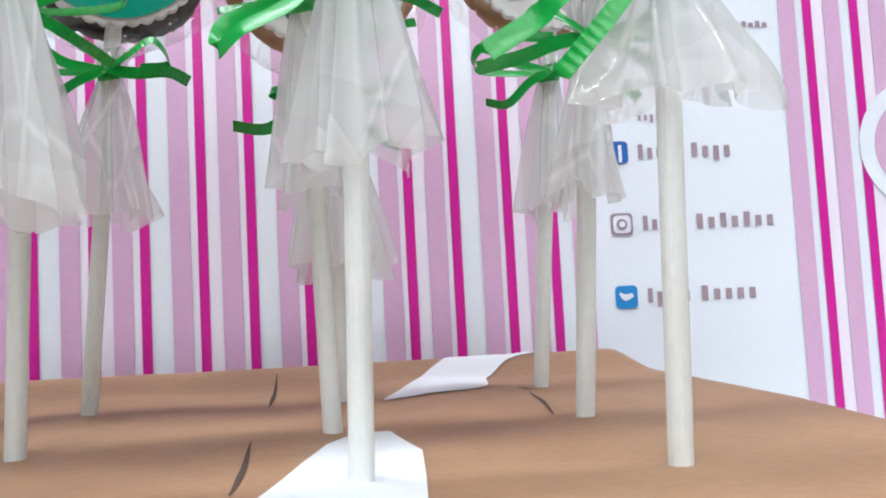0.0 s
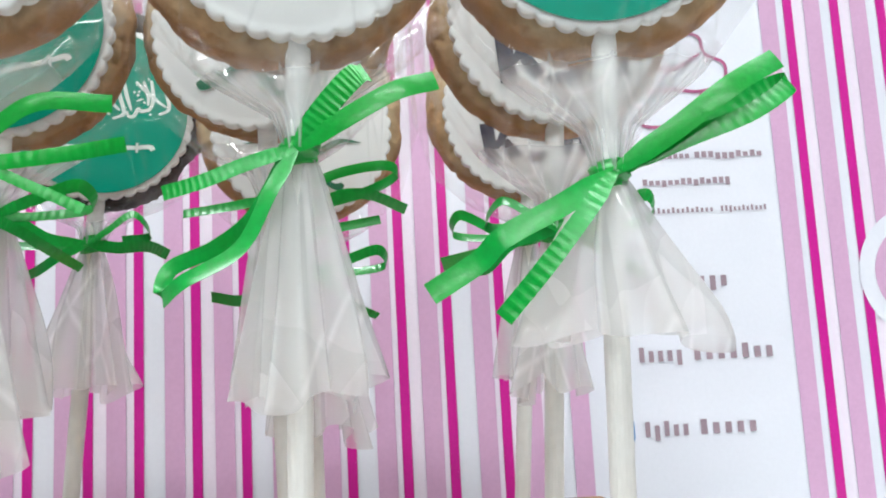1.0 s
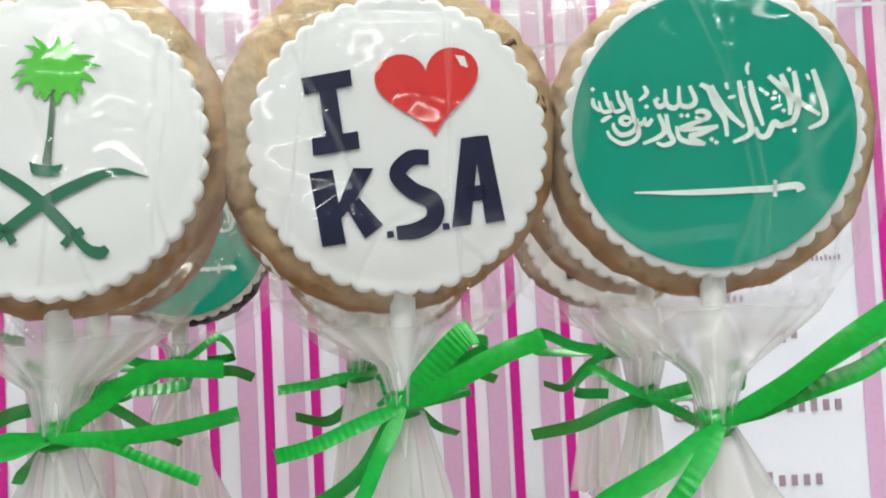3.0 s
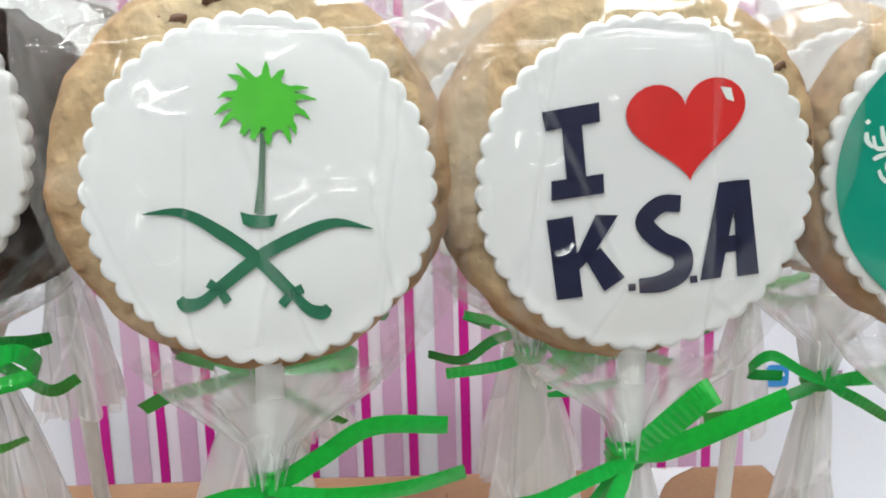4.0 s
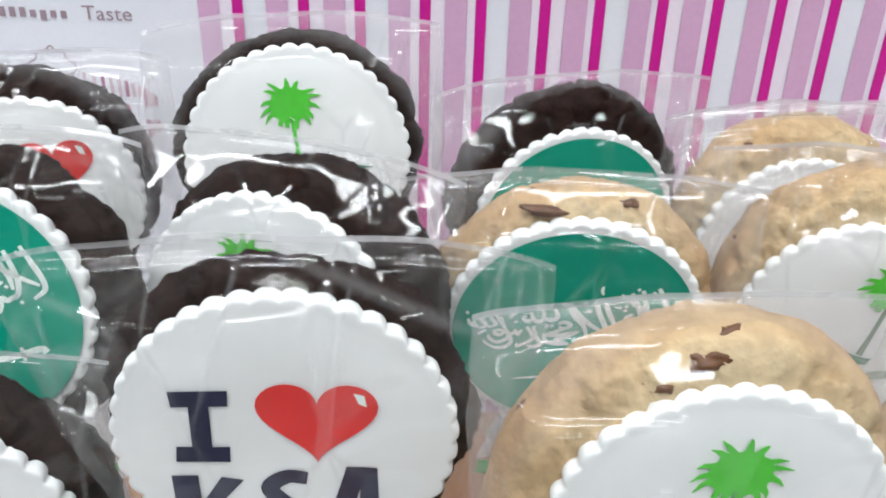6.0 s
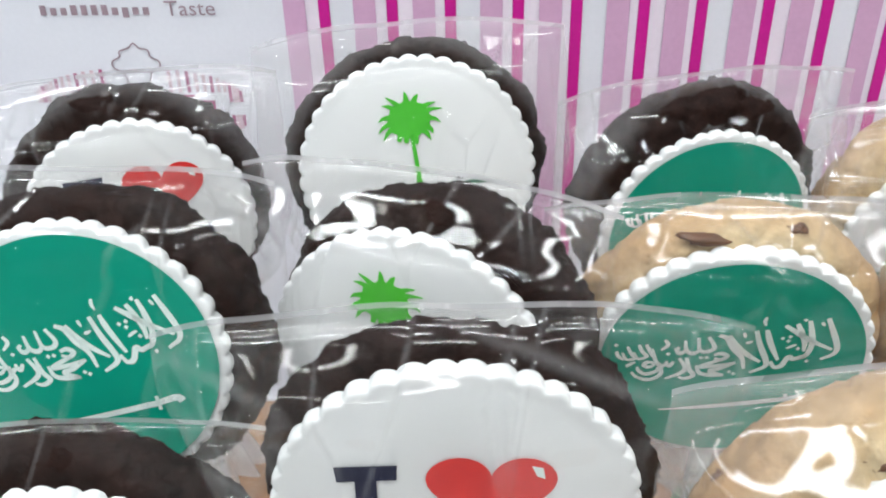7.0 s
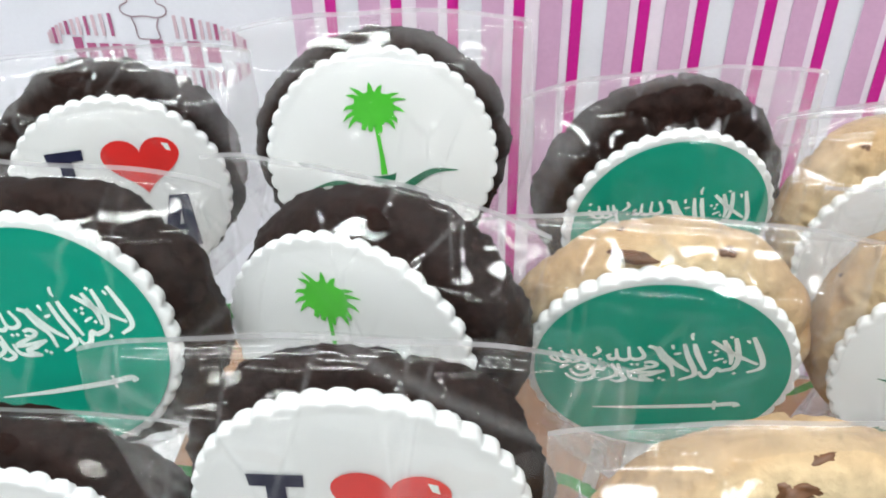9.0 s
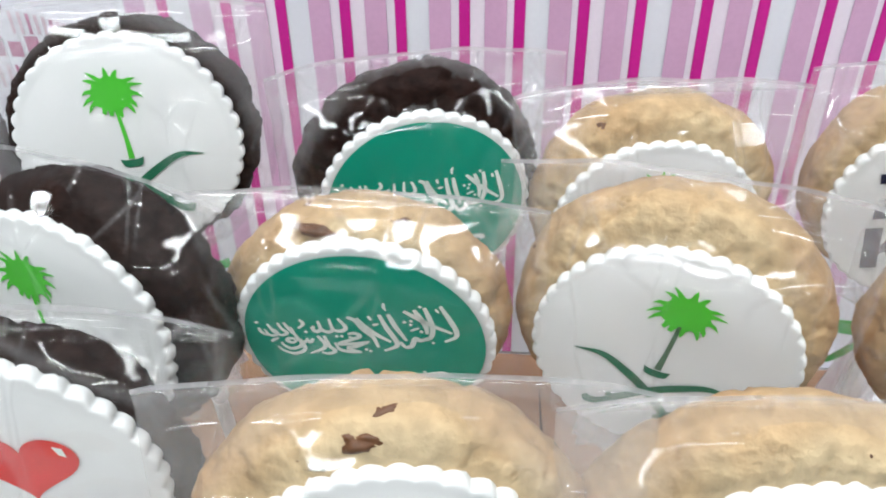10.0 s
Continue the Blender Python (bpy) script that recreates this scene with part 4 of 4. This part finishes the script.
def loose_bow(seed):
    """A careless bow: two loops and a few tails."""
    g = random.Random(seed)
    s = g.choice((-1, 1))
    u = g.uniform
    out = [([(0, 0, 0), (s * 1.2, -0.2, u(0.2, 0.5)), (s * 2.4, -0.4, u(0.5, 1.1)), (s * 2.6, 0.1, u(0.1, 0.4)), (s * 1.3, 0.2, 0.0), (0.1 * s, 0.1, 0)], 0.42, (0, 0.3, 1), 30 * s),
           ([(0, 0, 0), (-s * 1.0, -0.3, -0.2), (-s * 2.0, -0.4, u(-0.8, -0.2)), (-s * u(2.6, 3.2), -0.2, u(-1.2, -0.4))], 0.45, (0.1, 0.2, 1), -40 * s),
           ([(0, 0, 0), (s * 0.8, -0.3, -0.4), (s * 1.6, -0.3, u(-1.3, -0.7)), (s * 2.3, 0, u(-1.7, -0.9))], 0.36, (0.2, 0.3, 1), 60 * s),
           ([(0, 0, 0), (-s * 0.7, -0.2, 0.4), (-s * 1.5, -0.1, u(0.4, 0.9)), (-s * 1.9, 0.3, u(0.1, 0.6)), (-s * 1.0, 0.3, 0.1)], 0.34, (0, 0.4, 1), 20 * s)]
    return out


UPR = (0.05, 0.25, 1)
BOW_F3 = [([(0, 0, 0), (0.6, -0.2, 0.75), (1.2, -0.3, 1.35), (1.45, -0.2, 1.45)], 0.62, (-0.75, 0.2, 0.6), 0),
          ([(0, 0, 0), (0.9, -0.3, 0.45), (2.0, -0.4, 1.0), (2.85, -0.2, 1.25)], 0.5, (-0.3, 0.2, 1), 0),
          ([(0, 0, 0), (-0.9, -0.2, -0.3), (-1.8, -0.3, -0.65), (-2.6, -0.2, -0.85)], 0.36, (-0.3, 0.2, 1), 0),
          ([(0, 0, 0), (-0.5, -0.3, -0.9), (-1.1, -0.4, -2.0), (-2.2, -0.4, -2.6), (-2.7, 0.0, -2.9), (-2.6, 0.3, -2.3), (-1.7, 0.3, -1.9), (-0.9, 0.2, -1.3), (-0.2, 0, -0.2)], 0.38, (-0.5, 0.25, 0.8), 25)]
BOW_M4 = [([(0.4, 0, -0.2), (1.6, -0.2, 0.5), (3.0, -0.2, 0.75), (3.4, 0.1, 0.55), (2.6, 0.3, 0.15), (1.2, 0.2, -0.2), (0.5, 0, -0.3)], 0.34, UPR, 0),
          ([(0.4, 0, -0.9), (1.6, -0.2, -0.1), (2.6, -0.1, 0.0), (3.6, 0.2, -0.4)], 0.34, UPR, 40),
          ([(0.4, 0, -1.1), (1.5, -0.1, -0.9), (2.9, 0.1, -0.65)], 0.3, UPR, 0),
          ([(0, 0, 0), (-1.0, -0.2, -0.2), (-2.2, -0.2, -0.35)], 0.34, UPR, 20)]
BOW_F4 = [([(0, 0, 0), (1.2, -0.3, 0.75), (2.4, -0.4, 1.6), (3.5, -0.2, 2.2)], 0.55, (-0.55, 0.2, 0.8), 0),
          ([(0, 0, 0), (1.4, -0.2, 0.55), (2.8, -0.3, 1.05), (3.75, -0.1, 1.65), (3.5, 0.3, 1.75), (2.2, 0.3, 1.1), (0.2, 0.1, 0.1)], 0.46, (-0.4, 0.3, 0.85), 0),
          ([(0, 0, 0), (-1.2, -0.3, -0.7), (-2.4, -0.4, -1.3), (-2.9, -0.2, -1.75), (-3.9, -0.1, -2.35)], 0.56, (-0.45, 0.25, 0.85), 0),
          ([(0, 0, 0), (-0.8, -0.4, -0.95), (-1.6, -0.5, -1.9), (-2.5, -0.4, -2.9)], 0.46, (-0.8, 0.25, 0.6), 0)]
BOW_F2 = [([(0, 0, 0), (-1.2, -0.5, -0.15), (-2.6, -0.8, -0.6), (-4.3, -0.8, -1.1)], 0.62, (0.15, 0.25, 1), 10),
          ([(0, 0, 0), (1.2, -0.2, -0.02), (2.6, -0.2, 0.1), (3.7, 0.0, 0.3)], 0.36, (0, 0.3, 1), 25),
          ([(0, 0, 0), (1.0, 0.1, 0.6), (2.0, 0.1, 1.2), (3.4, 0.2, 1.15)], 0.42, (-0.3, 0.3, 1), 20),
          ([(0, 0, 0), (1.1, -0.2, -0.1), (2.0, -0.2, -0.5), (2.9, -0.1, -0.95)], 0.26, (0.2, 0.25, 1), 0),
          ([(0, 0, 0), (-0.5, 0.2, -0.5), (-0.75, 0.2, -0.9)], 0.3, (0.6, 0.3, 0.6), 0)]

POPS = [
    # centre of the icing, yaw, pitch, roll, dough, picture, foot on the tray, bow
    ((-15.9, -25.3, 14.9), 4, 3, 5, "dark", "palm", (-15.4, -24.4), loose_bow(2)),
    ((-8.85, -25.15, 17.83), 2.8, 2.0, -1.6, "dark", "ksa", (-8.9, -24.3), loose_bow(5)),
    ((-1.43, -26.29, 16.98), 4.3, 5.6, -6.2, "pale", "palm", (-2.5, -25.3), BOW_F2),
    ((5.28, -25.73, 16.74), 1.7, 0.8, 5.6, "pale", "ksa", (4.84, -25.3), BOW_F3),
    ((11.67, -25.56, 16.79), -8.4, 0.6, -3.5, "pale", "flag", (11.25, -25.6), BOW_F4),
    ((-16.6, -21.42, 17.62), 1.8, 12.5, 10.5, "dark", "flag", (-16.3, -19.9), loose_bow(7)),
    ((-10.12, -20.5, 16.9), -15.0, 7.0, 7.0, "dark", "palm", (-10.2, -19.0), loose_bow(8)),
    ((-3.13, -19.81, 16.35), -0.3, -3.0, 6.6, "pale", "flag", (-3.7, -20.0), loose_bow(9)),
    ((3.69, -19.8, 16.31), -10.6, 1.9, -11.8, "pale", "palm", (4.12, -19.3), BOW_M4),
    ((11.9, -19.3, 16.3), 3, 2, 3, "pale", "ksa", (10.85, -19.4), loose_bow(12)),
    ((-17.72, -14.88, 16.49), 14.6, 6.1, 0.1, "dark", "ksa", (-17.5, -13.8), loose_bow(13)),
    ((-10.2, -14.75, 18.1), 8.2, 12.0, 6.0, "dark", "palm", (-10.0, -13.4), loose_bow(14)),
    ((-2.38, -13.6, 15.56), 12.6, 1.5, -4.4, "dark", "flag", (-3.8, -13.5), loose_bow(15)),
    ((4.25, -13.41, 14.72), 7.4, 2.0, 0.2, "pale", "palm", (4.3, -12.7), loose_bow(16)),
    ((12.1, -12.9, 15.3), -2.0, 1.0, 6.1, "pale", "ksa", (10.9, -13.2), loose_bow(18)),
]
# biscuit of each pop: radius, thickness, its shift behind the icing, half width of the bag
BISCUITS = [(3.5, 1.4, 0.0, 0.1, 4.2), (3.34, 1.0, 0.05, 0.05, 4.6), (3.6, 1.6, -0.22, 0.27, 4.2), (3.6, 1.6, -0.24, 0.2, 4.2), (3.46, 1.5, 0.0, 0.0, 4.2),
            (3.46, 1.5, 0.3, -0.02, 4.1), (3.5, 1.9, 0.35, 0.12, 4.1), (3.36, 1.5, 0.0, 0.08, 4.1), (3.6, 1.6, 0.0, 0.45, 4.1), (3.5, 1.6, 0.0, 0.2, 4.1),
            (3.5, 1.4, -0.1, 0.2, 4.1), (3.36, 1.15, 0.06, 0.0, 4.0), (3.6, 1.6, -0.1, 0.4, 4.1), (3.6, 1.6, 0.0, 0.5, 4.1), (3.6, 1.6, 0.0, 0.4, 4.1)]
# marked chips; the long one on pop 7 stands in for a shaded crack
MARKED = {2: ((0.05, 0.75, 3.52, 0.46, 0.26), (-0.45, 0.42, 3.33, 0.36, 0.2), (-1.25, 0.36, 2.9, 0.3, 0.16), (-3.55, 0.6, -0.2, 0.1, 0.2)), 3: ((-0.3, 0.8, 3.5, 0.32, 0.2), (1.4, 0.8, 3.15, 0.34, 0.18)), 7: ((-0.75, 0.42, 3.05, 0.55, 0.13), (0.95, 0.6, 3.2, 0.2, 0.1))}
# height of the knot, and length and flare of the film below it, where they differ
KNOTS = {2: 11.3, 3: 11.5, 4: 10.8, 7: 11.2, 9: 10.3, 12: 11.1, 14: 10.8}
SKIRTS = {2: (5.6, 1.7), 3: (5.0, 1.3), 4: (3.4, 2.3), 7: (5.2, 1.5), 8: (5.0, 1.2), 9: (4.4, 0.9), 12: (4.8, 1.6), 14: (4.8, 0.9)}
for n, (centre, yaw, pitch, roll, dough, picture, foot, bows) in enumerate(POPS):
    radius, thick, dx, dz, half = BISCUITS[n]
    cookie_pop(centre, yaw, pitch, roll, dough, picture, foot, bows, 31 + n, radius, thick, (dx, dz), half, radius + dz + 0.3, KNOTS.get(n), SKIRTS.get(n, (5.4, 1.55)),
               MARKED.get(n, ()), {1: (-0.07, -0.155), 6: (-0.08, 0.0)}.get(n, (0.0, 0.0)), 2.6 if n >= 10 else 0.35 if dough == "dark" else 2.2 if n < 5 else 1.0)
